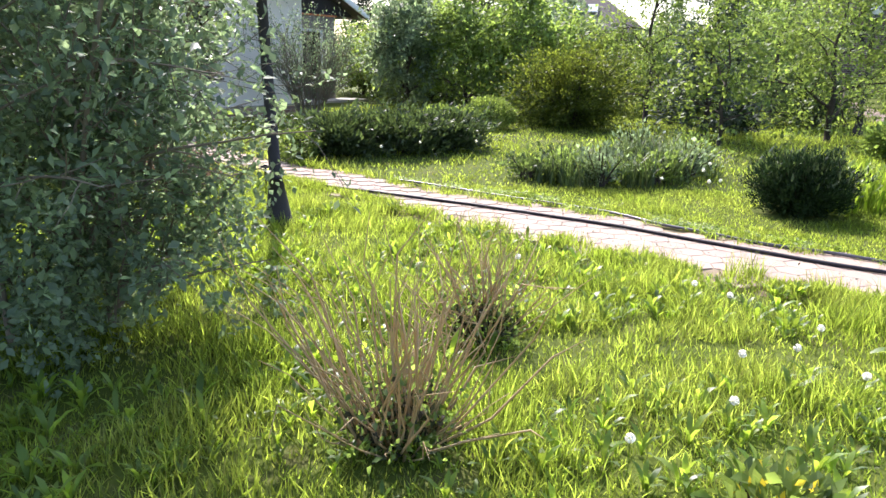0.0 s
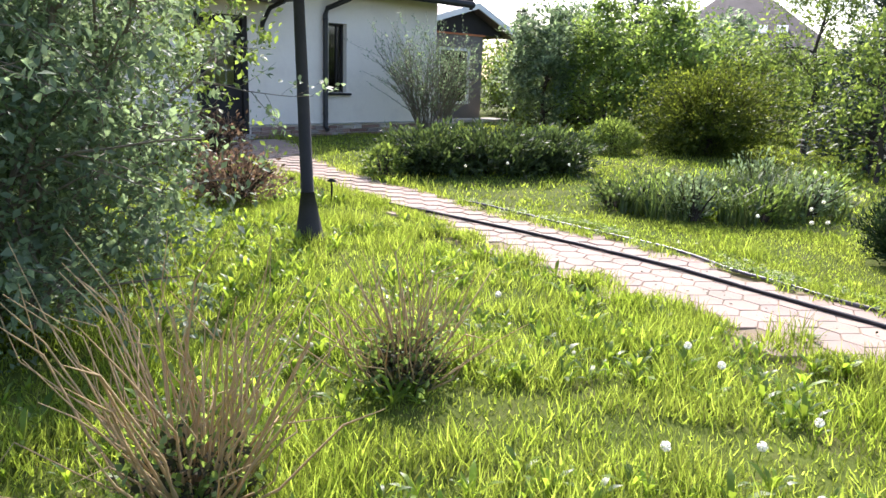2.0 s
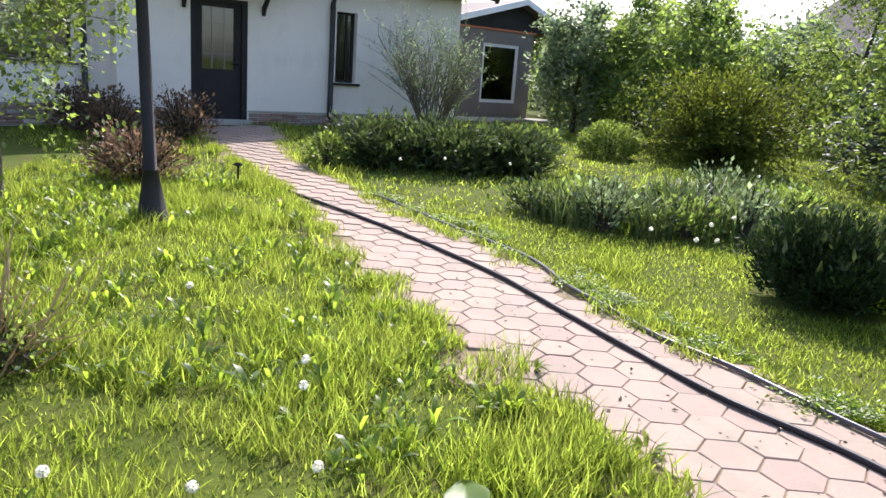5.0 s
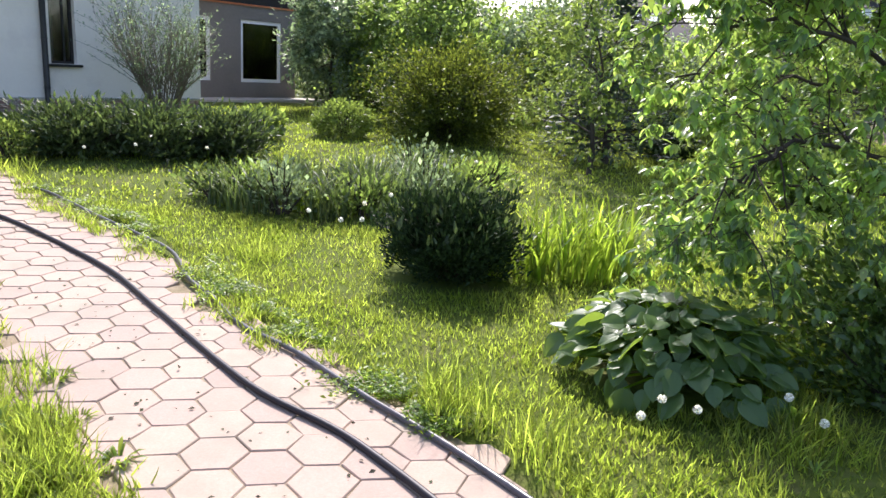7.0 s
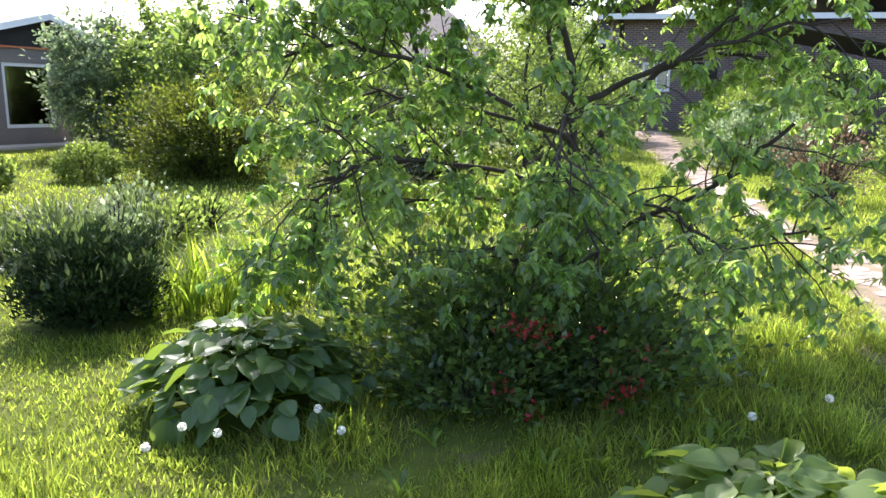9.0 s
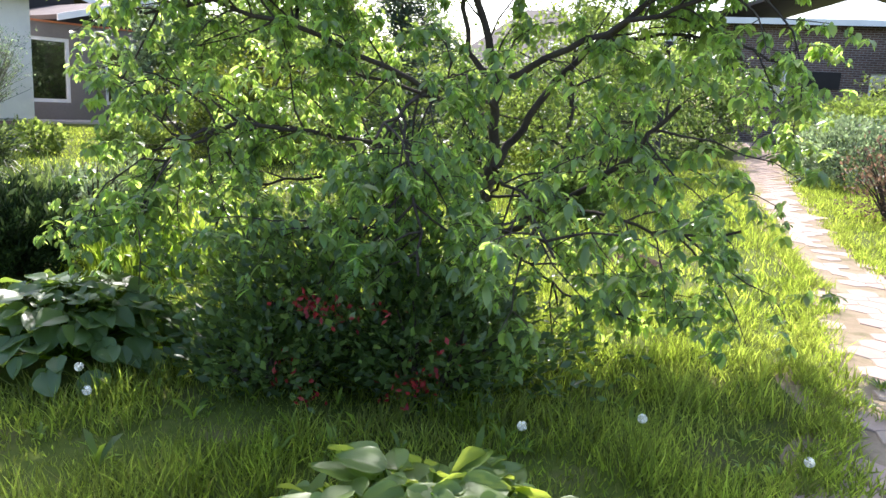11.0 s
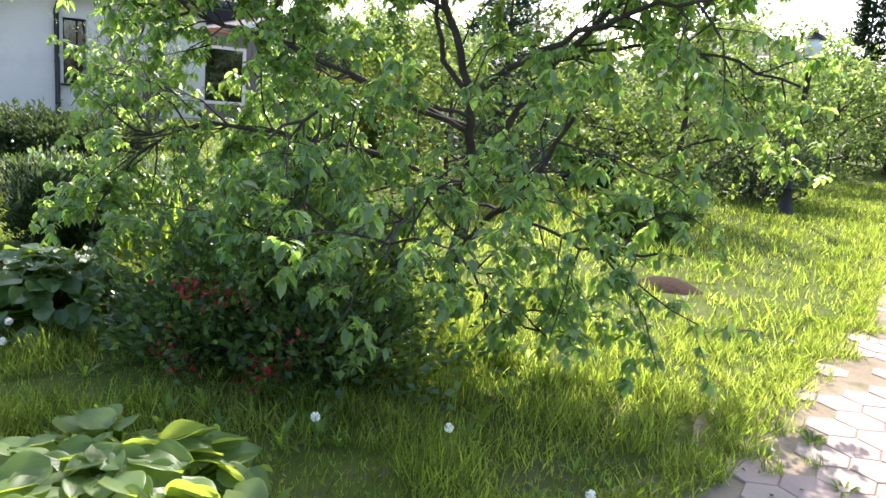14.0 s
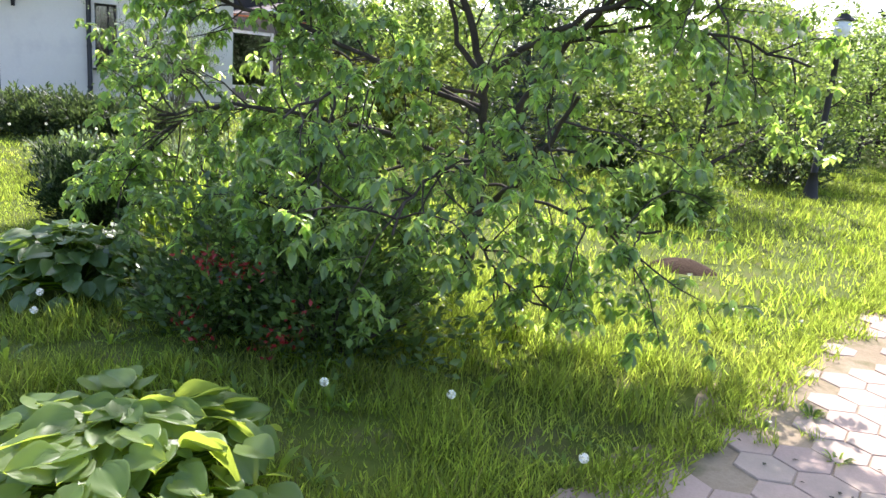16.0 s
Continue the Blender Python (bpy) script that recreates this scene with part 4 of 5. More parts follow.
def hosta(x, y, r, tall, n, leaf, seed, label, mesh=None):
    rng = np.random.default_rng(seed)
    e = thing("hosta", at_ground(x, y), label, "plant", "hostas")
    st = Tubes()
    for k in range(n):
        f = (k + .5) / n
        a = k * 2.39996 + rng.normal(0, .2)
        rad = r * (f ** .6 * .7 - .08) * (.9 + .2 * rng.random())
        z = tall * (1.05 - f ** 2.2 * .72) * (.86 + .26 * rng.random())
        p = Vector((math.cos(a) * rad, math.sin(a) * rad, z))
        tilt = max(4, 10 + 46 * f ** 1.5 + rng.normal(0, 20))
        s = leaf * (.65 + .6 * rng.random())
        ob = new("leaf", mesh or HLEAF)
        ob.parent = e
        ob.matrix_basis = Matrix.Translation(p) @ Euler((rng.normal(0, .4), radians(tilt - 22), a + rng.normal(0, .35)), "XYZ").to_matrix().to_4x4() @ Matrix.Diagonal((s, s * 1.08, s, 1))
        st.add([(math.cos(a) * .04, math.sin(a) * .04, 0), (p.x * .5, p.y * .5, z * .62), p], [.008, .007, .005], 5)
    tagged(st.done("stalks", WEED, e), "", "", "", "stuff")
    return e


hosta(5.06, 6.42, .88, .33, 330, .132, 3, "large clump of broad dark green hosta leaves")
hosta(7.15, 4.98, .76, .29, 200, .14, 4, "hosta clump with broad ribbed leaves, backlight put into their bright green", HLEAF_BACKLIT)
hosta(2.66, 3.72, .42, .2, 52, .135, 8, "hosta clump in the grass, backlight put into its bright green", HLEAF_BACKLIT)

# the dark round bush with long leaves behind it
bush("yew_bush", 3.66, 7.72, (.46, .44, .34), 26000, .042, SPRIG, EVERGREEN, "dense dark evergreen bush standing in the lawn", "bush", 31, .2, .55, 3.0, .8, 26, bare=.9)


YEW_TIPS = bpy.data.objects["yew_bush"]
rng = np.random.default_rng(33)
# upright sprigs on the top only, their paler green standing for sunlight
P = rough_ball(rng, 520, (.44, .42, .3), (0, 0, .36), .85, .55, 3.0)
P = P[P[:, 2] > .3]
tagged(cloud("young_growth", SPRIG, P, rng.normal(0, .35, P.shape) + np.array((0, 0, 1)), rng.normal(0, 1, P.shape), .05 + .05 * rng.random(len(P)), JUNIPER, YEW_TIPS), "upright sprigs on top, sunlight put into their lighter green", "", "", "stuff")


def strap_clump(x, y, r, n, tall, seed, material, label, name="daylily_clump", w=.022, sx=1.0):
    rng = np.random.default_rng(seed)
    e = thing(name, at_ground(x, y), label, "plant")
    v, tr = [], []
    for k in range(n):
        a, q = rng.random() * 6.283, r * rng.random() ** .5
        b = Vector((math.cos(a) * q * sx, math.sin(a) * q, 0))
        out = rng.random() * 6.283
        d = Vector((math.cos(out), math.sin(out), 0))
        L, lean = tall * (.6 + .6 * rng.random()), .15 + .7 * rng.random()
        side = Vector((-d.y, d.x, 0)) * w * .5 * (.7 + .6 * rng.random())
        o = len(v)
        for i in range(6):
            s = i / 5
            p = b + d * L * lean * s ** 1.8 + Vector((0, 0, L * (s - .42 * lean * s ** 3)))
            ww = (1 - s ** 2.5)
            v += [p - side * ww, p + side * ww]
        for i in range(5):
            c = o + 2 * i
            tr += [(c, c + 1, c + 3), (c, c + 3, c + 2)]
    tagged(tri_mesh("blades", np.array(v), np.array(tr), material, e), "", "", "", "stuff")
    return e


strap_clump(4.12, 7.95, .22, 70, .5, 43, WEED, "clump of long arching daylily leaves", w=.022)
strap_clump(4.55, 8.2, .4, 170, .62, 41, WEED, "clump of long arching daylily leaves", w=.024)
strap_clump(4.75, 8.9, .35, 90, .5, 42, WEED, "clump of long arching daylily leaves", w=.024)
SEDGES = [(1.25, 9.15, .2, 90, .42), (1.6, 8.95, .24, 130, .55), (2.0, 9.25, .22, 110, .36), (2.3, 9.0, .2, 100, .5), (2.75, 9.35, .26, 140, .62), (1.75, 9.75, .25, 120, .48), (2.4, 9.85, .28, 130, .55), (3.0, 10.1, .3, 130, .6), (1.15, 9.85, .2, 80, .36), (2.9, 10.8, .3, 110, .5), (3.35, 9.75, .18, 70, .44), (2.1, 10.5, .25, 90, .42)]
for i, (x, y, r, n, tall) in enumerate(SEDGES):
    strap_clump(x, y, r, n, tall, 50 + i, (SEDGE, SEDGE, WEED)[i % 3] if n < 120 else SEDGE, "thick clump of tall iris and sedge leaves", "sedge_clump", .013 if i % 3 else .02)
for i, (x, y) in enumerate([(1.0, 9.35), (1.45, 9.3), (1.85, 9.0), (2.1, 9.5), (2.55, 9.2), (3.05, 9.6), (2.3, 10.1), (3.3, 10.3), (2.7, 10.9), (1.5, 10.1), (3.5, 10.9)]):
    bush("perennial_clump", x, y, (.34, .28, .16 + .05 * (i % 3)), 520, .06, SMALL, (SEDGE, MIDLEAF, GREYLEAF)[i % 3], "leafy green perennial clump among the sedges", "plant", 400 + i, .2, .8, 3.0, .7, 14, bare=1.1)
# low junipers
for i, (x, y, rx, ry, rz) in enumerate([(-1.55, 10.75, .62, .5, .36), (-.75, 11.1, .75, .55, .38), (.0, 11.5, .55, .5, .33)]):
    bush("juniper", x, y, (rx, ry, rz), 6500, .085, SPRIG, JUNIPER, "low spreading dark juniper beside the path", "bush", 60 + i, .3, 1.0, 3.4, .5, 26, lift=rz * .6, bare=1.05)
bush("round_bush", .72, 14.2, (.5, .48, .32), 5000, .05, SMALL, LIGHTLEAF, "small round clipped light green bush", "bush", 70, .5, .15)
bush("low_shrub", -.25, 13.15, (.42, .35, .26), 900, .09, SMALL, LIGHTLEAF, "low leafy green shrub", "bush", 71)
bush("spirea_bush", 2.35, 14.9, (1.05, 1.0, .86), 30000, .055, SMALL, GOLDEN, "tall golden green spirea bush with arching shoots", "bush", 72, .25, .9, 3.0, .2, 60, lift=.6, bare=1.08)
bush("yellow_plant", -2.05, 10.2, (.3, .3, .24), 900, .06, SMALL, LIGHTLEAF, "low yellow-green leafy plant by the path", "plant", 73)
bush("barberry_bush", -3.0, 7.95, (.55, .5, .32), 2400, .05, SMALL, PURPLE, "purple-brown barberry bush beside the lamp post", "bush", 74, .25, .5, 2.5, .4, 40, bare=1.05)
for i, (x, y) in enumerate([(-5.7, 10.0), (-6.7, 10.3), (-4.9, 10.6)]):
    bush("rose_bush", x, y, (.55, .5, .4), 1500, .06, SMALL, PURPLE, "dark twiggy rose bush beside the house", "bush", 75 + i, .2, .5, 2.5, .4, 34, bare=1.05)
# pale many-stemmed willow at the house
rng = np.random.default_rng(81)
wil = thing("willow_shrub", at_ground(-2.75, 14.75), "pale twiggy willow shrub in front of the house", "shrub")
t, tw = Tubes(), []
for k in range(42):
    a = k * 2.4
    grow(rng, t, tw, (.12 * math.cos(a), .12 * math.sin(a), 0), (math.cos(a) * .42, math.sin(a) * .42, 1), 1.75 * (.75 + .4 * rng.random()), .014, 1, -.03, .45, 10, .06, .45)
tagged(t.done("stems", TWIG, wil), "", "", "", "stuff")
P, A, F = leaves_on(rng, tw, 18, -.2, .02)
cloud("leaves", SMALL, P, A, F, .04 * (.6 + .7 * rng.random(len(P))), GREYLEAF, wil)

# trees behind the lawn
tree("lilac_tree", -1.15, 19.0, 3.0, 1.05, 91, GREYLEAF, "leafy grey-green lilac beside the porch", .12, 12, SMALL, 3, 5, 9, .05, .06, .12, full=5500)
tree("lilac_tree", .35, 18.8, 3.2, 1.1, 92, MIDLEAF, "tall leafy green shrub tree", .1, 12, SMALL, 3, 5, 10, .02, .06, .1, full=5500)
tree("maple_tree", 1.6, 17.6, 3.0, 1.3, 93, MIDLEAF, "leafy green garden tree", .11, 12, SMALL, 3, 5, 10, .05, .06, .12, full=5500)
tree("cherry_tree", 4.65, 13.1, 2.5, 1.0, 94, LIGHTLEAF, "young apple tree with light green leaves", .085, 12, SMALL, 3, 4, 8, .0, .04, .15, full=1500)
tree("birch_tree", 4.4, 17.3, 4.8, 1.1, 95, LIGHTLEAF, "slender light green tree", .07, 12, SMALL, 3, 5, 14, .1, .06, .06, full=4500)
tree("apple_tree", 7.6, 15.3, 3.4, 1.5, 96, LIGHTLEAF, "spreading pale green apple tree", .085, 12, SMALL, 3, 5, 10, .08, .07, .15, full=4500)
tree("apple_tree", 8.6, 20.5, 3.6, 1.7, 97, MIDLEAF, "leafy apple tree by the path", .09, 14, SMALL, 3, 5, 10, .08, .07, .15, full=4500)
tree("apple_tree", 10.2, 24.5, 3.4, 1.7, 98, MIDLEAF, "leafy apple tree by the path", .1, 12, SMALL, 3, 5, 10, .08, .07, .15, full=4500)
bush("peony_bush", 7.55, 12.6, (.6, .5, .38), 4500, .09, SMALL, MIDLEAF, "leafy dark green bush in the lawn", "bush", 101, .3, .3)
bush("dark_bush", 8.7, 18.6, (1.1, .9, .75), 6000, .1, SPRIG, JUNIPER, "dark low conifer by the lamp post", "bush", 102, .3, .4)
bush("dark_bush", 6.0, 16.2, (.5, .5, .4), 3000, .1, SPRIG, EVERGREEN, "small dark evergreen bush", "bush", 103, .3, .3)
bush("snowberry_bush", 15.6, 24.0, (2.2, 2.0, 1.0), 14000, .1, SMALL, LIGHTLEAF, "large round green bush beside the path", "bush", 104, .55, .25)
bush("snowberry_bush", 13.6, 20.0, (1.3, 1.2, .8), 5000, .1, SMALL, GREYLEAF, "grey-green bush beside the path", "bush", 105, .5, .3)
bush("barberry_bush", 12.3, 14.5, (.7, .7, .75), 2200, .06, SMALL, PURPLE, "reddish brown barberry bush by the path", "bush", 106, .2, .5, 2.5, .4, 40, bare=1.05)
bush("snowberry_bush", 15.0, 15.5, (1.2, 1.2, .9), 5000, .09, SMALL, LIGHTLEAF, "leafy green bush beyond the path", "bush", 107, .5, .3)


def conifer(x, y, tall, r, seed, material, label, name="spruce_tree", n=5):
    rng = np.random.default_rng(seed)
    e = thing(name, at_ground(x, y), label, "tree")
    t = Tubes()
    t.add([(0, 0, -.05), (0, 0, tall * .5), (0, 0, tall)], [.02 * tall, .012 * tall, .004], 8)
    t.done("trunk", BARK, e)
    b, P, A = Tubes(), [], []
    z = tall * .06
    while z < tall * .97:
        L = r * (1 - z / tall) ** .8 + .06
        for k in range(n + 2):
            a = rng.random() * 6.283
            d = Vector((math.cos(a), math.sin(a), .12))
            LL = L * (.75 + .4 * rng.random())
            b.add([(0, 0, z), d * LL * .5 + Vector((0, 0, z)), d * LL + Vector((0, 0, z - .12 * LL))], [.012, .008, .003], 4, False)
            m = int(10 + 26 * LL)
            for _ in range(m):
                s = .2 + .8 * rng.random()
                q = Vector((0, 0, z - .12 * LL * s * s)) + d * LL * s
                P.append(np.array(q) + rng.normal(0, .05, 3))
                A.append(np.array(d) + rng.normal(0, .5, 3))
        z += tall * .045
    tagged(b.done("limbs", BARK, e), "", "", "", "stuff")
    P, A = np.array(P), np.array(A)
    cloud("crown", SPRIG, P, A, rng.normal(0, .4, P.shape) + np.array((0, 0, 1)), (.1 + .08 * rng.random(len(P))) * max(1, tall / 3.5), material, e)
    return e


conifer(4.9, 14.6, 3.4, 1.05, 111, SPRUCE, "young blue-green spruce with open layered branches")
# the belt of trees beyond the garden
rng = np.random.default_rng(120)
BELT = [(-9, 29), (-3.4, 28.5), (-.8, 24.5), (-1.2, 27.5), (1.0, 23.5), (3.2, 25.5), (-12, 31), (-7, 33), (-2, 34), (11.0, 30), (0, 37), (10.5, 38), (-15, 26), (18, 44), (27, 40), (24, 29), (-19, 22), (21, 23), (25, 18), (-22, 15)]
for i, (x, y) in enumerate(BELT):
    if i in (1, 4, 9, 12, 15, 16):
        conifer(x, y, (3.7 if y < 30 else 5.0) + 1.2 * rng.random(), 1.4, 130 + i, EVERGREEN if i % 2 else SPRUCE, "tall dark conifer behind the garden", "conifer_tree", 7)
    else:
        tree("garden_tree", x, y, (2.9 if y < 30 else 3.6) + .9 * rng.random(), 1.6, 150 + i, (MIDLEAF, LIGHTLEAF, GREYLEAF)[i % 3], "leafy green tree at the far end of the garden", .17, 8, SMALL, 3, 5, 12, .04, .1, .06, full=3200)

for i, (x, y) in enumerate([(-1.4, 21.6), (-.1, 22.4), (-1.9, 24.3), (-3.2, 26.6), (2.0, 20.8), (3.6, 21.5), (5.6, 20.6), (6.8, 22.5), (11.8, 27.5), (9.2, 27), (-8, 22.5), (17.5, 27.0), (20.0, 30.0)]):
    tree("hedge_tree", x, y, (1.7 if x > 4 and x < 8 else 2.0) + .8 * rng.random(), 1.4, 230 + i, (MIDLEAF, GREYLEAF, LIGHTLEAF)[i % 3], "dense leafy tree in the garden hedge", .13, 6, SMALL, 3, 5, 10, .04, .07, .05, full=3000)

# ---- the shrubs near the start ----
rng = np.random.default_rng(201)
hs = thing("honeysuckle_shrub", at_ground(-2.2, 4.0), "tall dense grey-green honeysuckle shrub", "shrub")
t, tw = Tubes(), []
for k in range(24):
    a, r = k * 2.4, .1 + .3 * rng.random()
    grow(rng, t, tw, (r * math.cos(a), r * math.sin(a), 0), (math.cos(a) * .38, math.sin(a) * .38, 1), 2.5 * (.7 + .45 * rng.random()), .02, 2, .04, .75, 7, .1, .36)
for k in range(9):
    a = -.5 + 1.2 * rng.random()
    grow(rng, t, tw, (.55 * math.cos(a), .55 * math.sin(a), .1 + .25 * rng.random()), (math.cos(a) * .55, math.sin(a) * .55, .25 + .9 * rng.random()), .6 + .45 * rng.random(), .01, 2, .1, .8, 4, .14, .4)
tagged(t.done("stems", TWIG, hs), "", "", "", "stuff")
P, A, F = leaves_on(rng, tw, 11, .1, .03)
cloud("leaves", SMALL, P, A, F, .05 * (.6 + .8 * rng.random(len(P))), GREYLEAF, hs)
P = rough_ball(rng, 38000, (1.15, 1.1, 1.75), (0.05, 0, 1.5), .3, .55, 2.0, .02, 2.3)
P = np.vstack((P, rough_ball(rng, 7000, (1.0, 1.0, .75), (-.05, 0, .5), .3, .4, 1.7, .02, 2.3)))
cloud("inner_leaves", SMALL, P, rng.normal(0, 1, P.shape), rng.normal(0, .6, P.shape) + np.array((0, 0, .8)), .05 * (.5 + .85 * rng.random(len(P))), GREYLEAF, hs)
tree("rowan_tree", -2.95, 6.35, 3.0, 1.0, 202, LIGHTLEAF, "young tree with light green leaves behind the shrub", .065, 16, SMALL, 3, 6, 10, .02, .04, .5, TWIG, full=2500)


def dry_shrub(x, y, r, n, tall, seed, label):
    rng = np.random.default_rng(seed)
    e = thing("cut_shrub", at_ground(x, y), label, "shrub", "cut-back shrubs")
    for k in range(n):
        t = Tubes()
        a, q = rng.random() * 6.283, rng.random() ** 1.1
        b = Vector((math.cos(a) * r * .32 * q, math.sin(a) * r * .32 * q, 0))
        lean = q * (.5 + 1.5 * rng.random())
        L = tall * (.3 + .85 * rng.random() ** .8)
        d = Vector((math.cos(a) * lean, math.sin(a) * lean, 1)).normalized()
        m = b + d * L * .5 + Vector(rng.normal(0, .03, 3))
        w = .7 + .6 * rng.random()
        t.add([b, m, b + d * L + Vector(rng.normal(0, .03, 3)), b + d * L * 1.25 + Vector(rng.normal(0, .06, 3))], [.0052 * w, .0042 * w, .0029 * w, .0013], 4, False)
        t.done("stem", STRAW, e)
    P = rough_ball(rng, 700, (r * .5, r * .4, .15), (0, 0, .1), .2, .4)
    cloud("withered_leaves", SMALL, P, rng.normal(0, .8, P.shape) + np.array((0, 0, .2)), rng.normal(0, 1, P.shape), .024 + .024 * rng.random(len(P)), DARKDRY, e)
    P = rough_ball(rng, 480, (r * .7, r * .7, .22), (0, 0, .15), .3, .6)
    cloud("new_leaves", SMALL, P, rng.normal(0, .6, P.shape) + np.array((0, 0, .6)), rng.normal(0, 1, P.shape), .024 + .024 * rng.random(len(P)), MIDLEAF, e)
    return e


dry_shrub(-.1, 2.85, .5, 125, .68, 211, "cut-back shrub with dry tan stems and sprouting leaves")
dry_shrub(.27, 4.02, .4, 80, .5, 212, "smaller cut-back shrub with thin dry stems")
yf = bush("loosestrife_plant", 1.12, 2.15, (.22, .2, .16), 500, .07, SMALL, LIGHTLEAF, "low yellow-flowering plant in the grass", "plant", 213)
rng = np.random.default_rng(214)
P = rough_ball(rng, 80, (.17, .15, .1), (0, 0, .2), .6, .3)
cloud("flowers", SMALL, P, rng.normal(0, .5, P.shape) + np.array((0, 0, 1)), rng.normal(0, 1, P.shape), .03 + .015 * rng.random(len(P)), FLOWER_YEL, yf)


# ---- dandelion clocks ----
def dandelion(seed=1):
    rng = np.random.default_rng(seed)
    e = thing("dandelion", pose(0, 0, 0), "dandelion seed head on a thin stalk in the grass", "flower", "dandelion clocks")
    t = Tubes()
    t.add([(0, 0, -.02), (.006, 0, .08), (.0, .004, .19)], [.0025, .0022, .002], 5)
    t.done("stalk", WEED, e)
    d = unit(rng.normal(0, 1, (64, 3)))
    P = np.array((0, .004, .195)) + d * .004
    cloud("seed_head", (np.array([(-.03, 0, 0), (.03, 0, 0), (.32, 1, 0), (-.32, 1, 0), (0, 1.02, .3), (0, 1.02, -.3)]), np.array([(0, 1, 2), (0, 2, 3), (3, 2, 4), (2, 3, 5)])),
          P, d, rng.normal(0, 1, d.shape), np.full(64, .015), FLUFF, e)
    return e


DANDS = [(1.72, 4.29, .2), (1.44, 3.39, .2), (1.8, 3.63, .14), (.54, 4.96, .23), (1.58, 4.53, .2), (2.4, 8.27, .24), (2.84, 8.33, .36), (2.79, 7.9, .3), (2.9, 8.0, .3), (5.1, 5.69, .13), (4.93, 5.72, .16),
         (4.87, 5.55, .14), (5.6, 5.75, .12), (5.5, 5.85, .18), (7.85, 6.0, .18), (7.38, 5.76, .2), (8.45, 5.9, .12), (1.9, 3.2, .18), (2.05, 3.9, .14), (-.4, 10.2, .3), (.4, 10.4, .3),
         (3.4, 10.6, .4), (3.1, 10.9, .45), (.75, 2.6, .16), (1.25, 2.9, .2), (-.9, 10.0, .25), (3.0, 8.6, .4)]
first = dandelion()
for i, (x, y, z) in enumerate(DANDS):
    if i == 0:
        first.matrix_world = pose(x, y, height(x, y))
        first.scale = (1, 1, 1)
    else:
        copy_thing(first, pose(x, y, height(x, y) + (z - .195) * .8, 6 * math.sin(i * 2.1), 6 * math.cos(i * 1.7), i * 77))

# bare earth under the trees
def patch(x, y, rx, ry, label, rise=.03, material=EARTH):
    bm = bmesh.new()
    rings = []
    for i in range(6):
        s = i / 5
        ring = []
        for k in range(26):
            a = k / 26 * 6.283
            q = s * (1 + .25 * noise.noise((math.cos(a) * 1.5 + x, math.sin(a) * 1.5 + y, 2)))
            px, py = math.cos(a) * q * rx, math.sin(a) * q * ry
            ring.append(bm.verts.new((px, py, rise * (1 - s * s) + .012 * noise.noise((px * 9, py * 9, 0)) * (1 - s) - .03 * s)))
        rings.append(ring)
    for a, b in zip(rings, rings[1:]):
        for k in range(26):
            bm.faces.new([a[k], a[(k + 1) % 26], b[(k + 1) % 26], b[k]])
    bmesh.ops.remove_doubles(bm, verts=bm.verts[:], dist=.0005)
    bmesh.ops.recalc_face_normals(bm, faces=bm.faces[:])
    ob = tagged(part("soil_mound", bm, material, None, "", True), label, "soil")
    ob.matrix_world = at_ground(x, y)


patch(8.2, 10.1, .34, .26, "small mound of bare brown earth in the lawn", .1)
patch(5.9, 7.6, .5, .3, "bare earth with thin grass", .03)

patch(8.95, 7.0, .4, .95, "bare sandy trodden soil at the path's edge", .02, BED)
patch(2.3, 5.25, .2, .3, "bare sandy soil at the path's edge", .018, BED)

# ---- lawn ----
CLEAR = [(8.8, 6.75, .24), (8.85, 7.1, .22), (8.95, 7.5, .22), (8.8, 6.35, .2), (9.1, 7.85, .18), (8.2, 10.1, .26), (5.06, 6.42, .45), (-.13, 2.85, .12), (3.66, 7.72, .45)] + [(-.36 + 1.46 * k / 14, 8.75 - .92 * k / 14, .12) for k in range(15)] + [(1.1 + 1.3 * k / 16, 7.83 - 1.2 * k / 16, .17) for k in range(17)] + [(2.4 + 1.9 * k / 22, 6.63 - 1.51 * k / 22, .14) for k in range(23)]


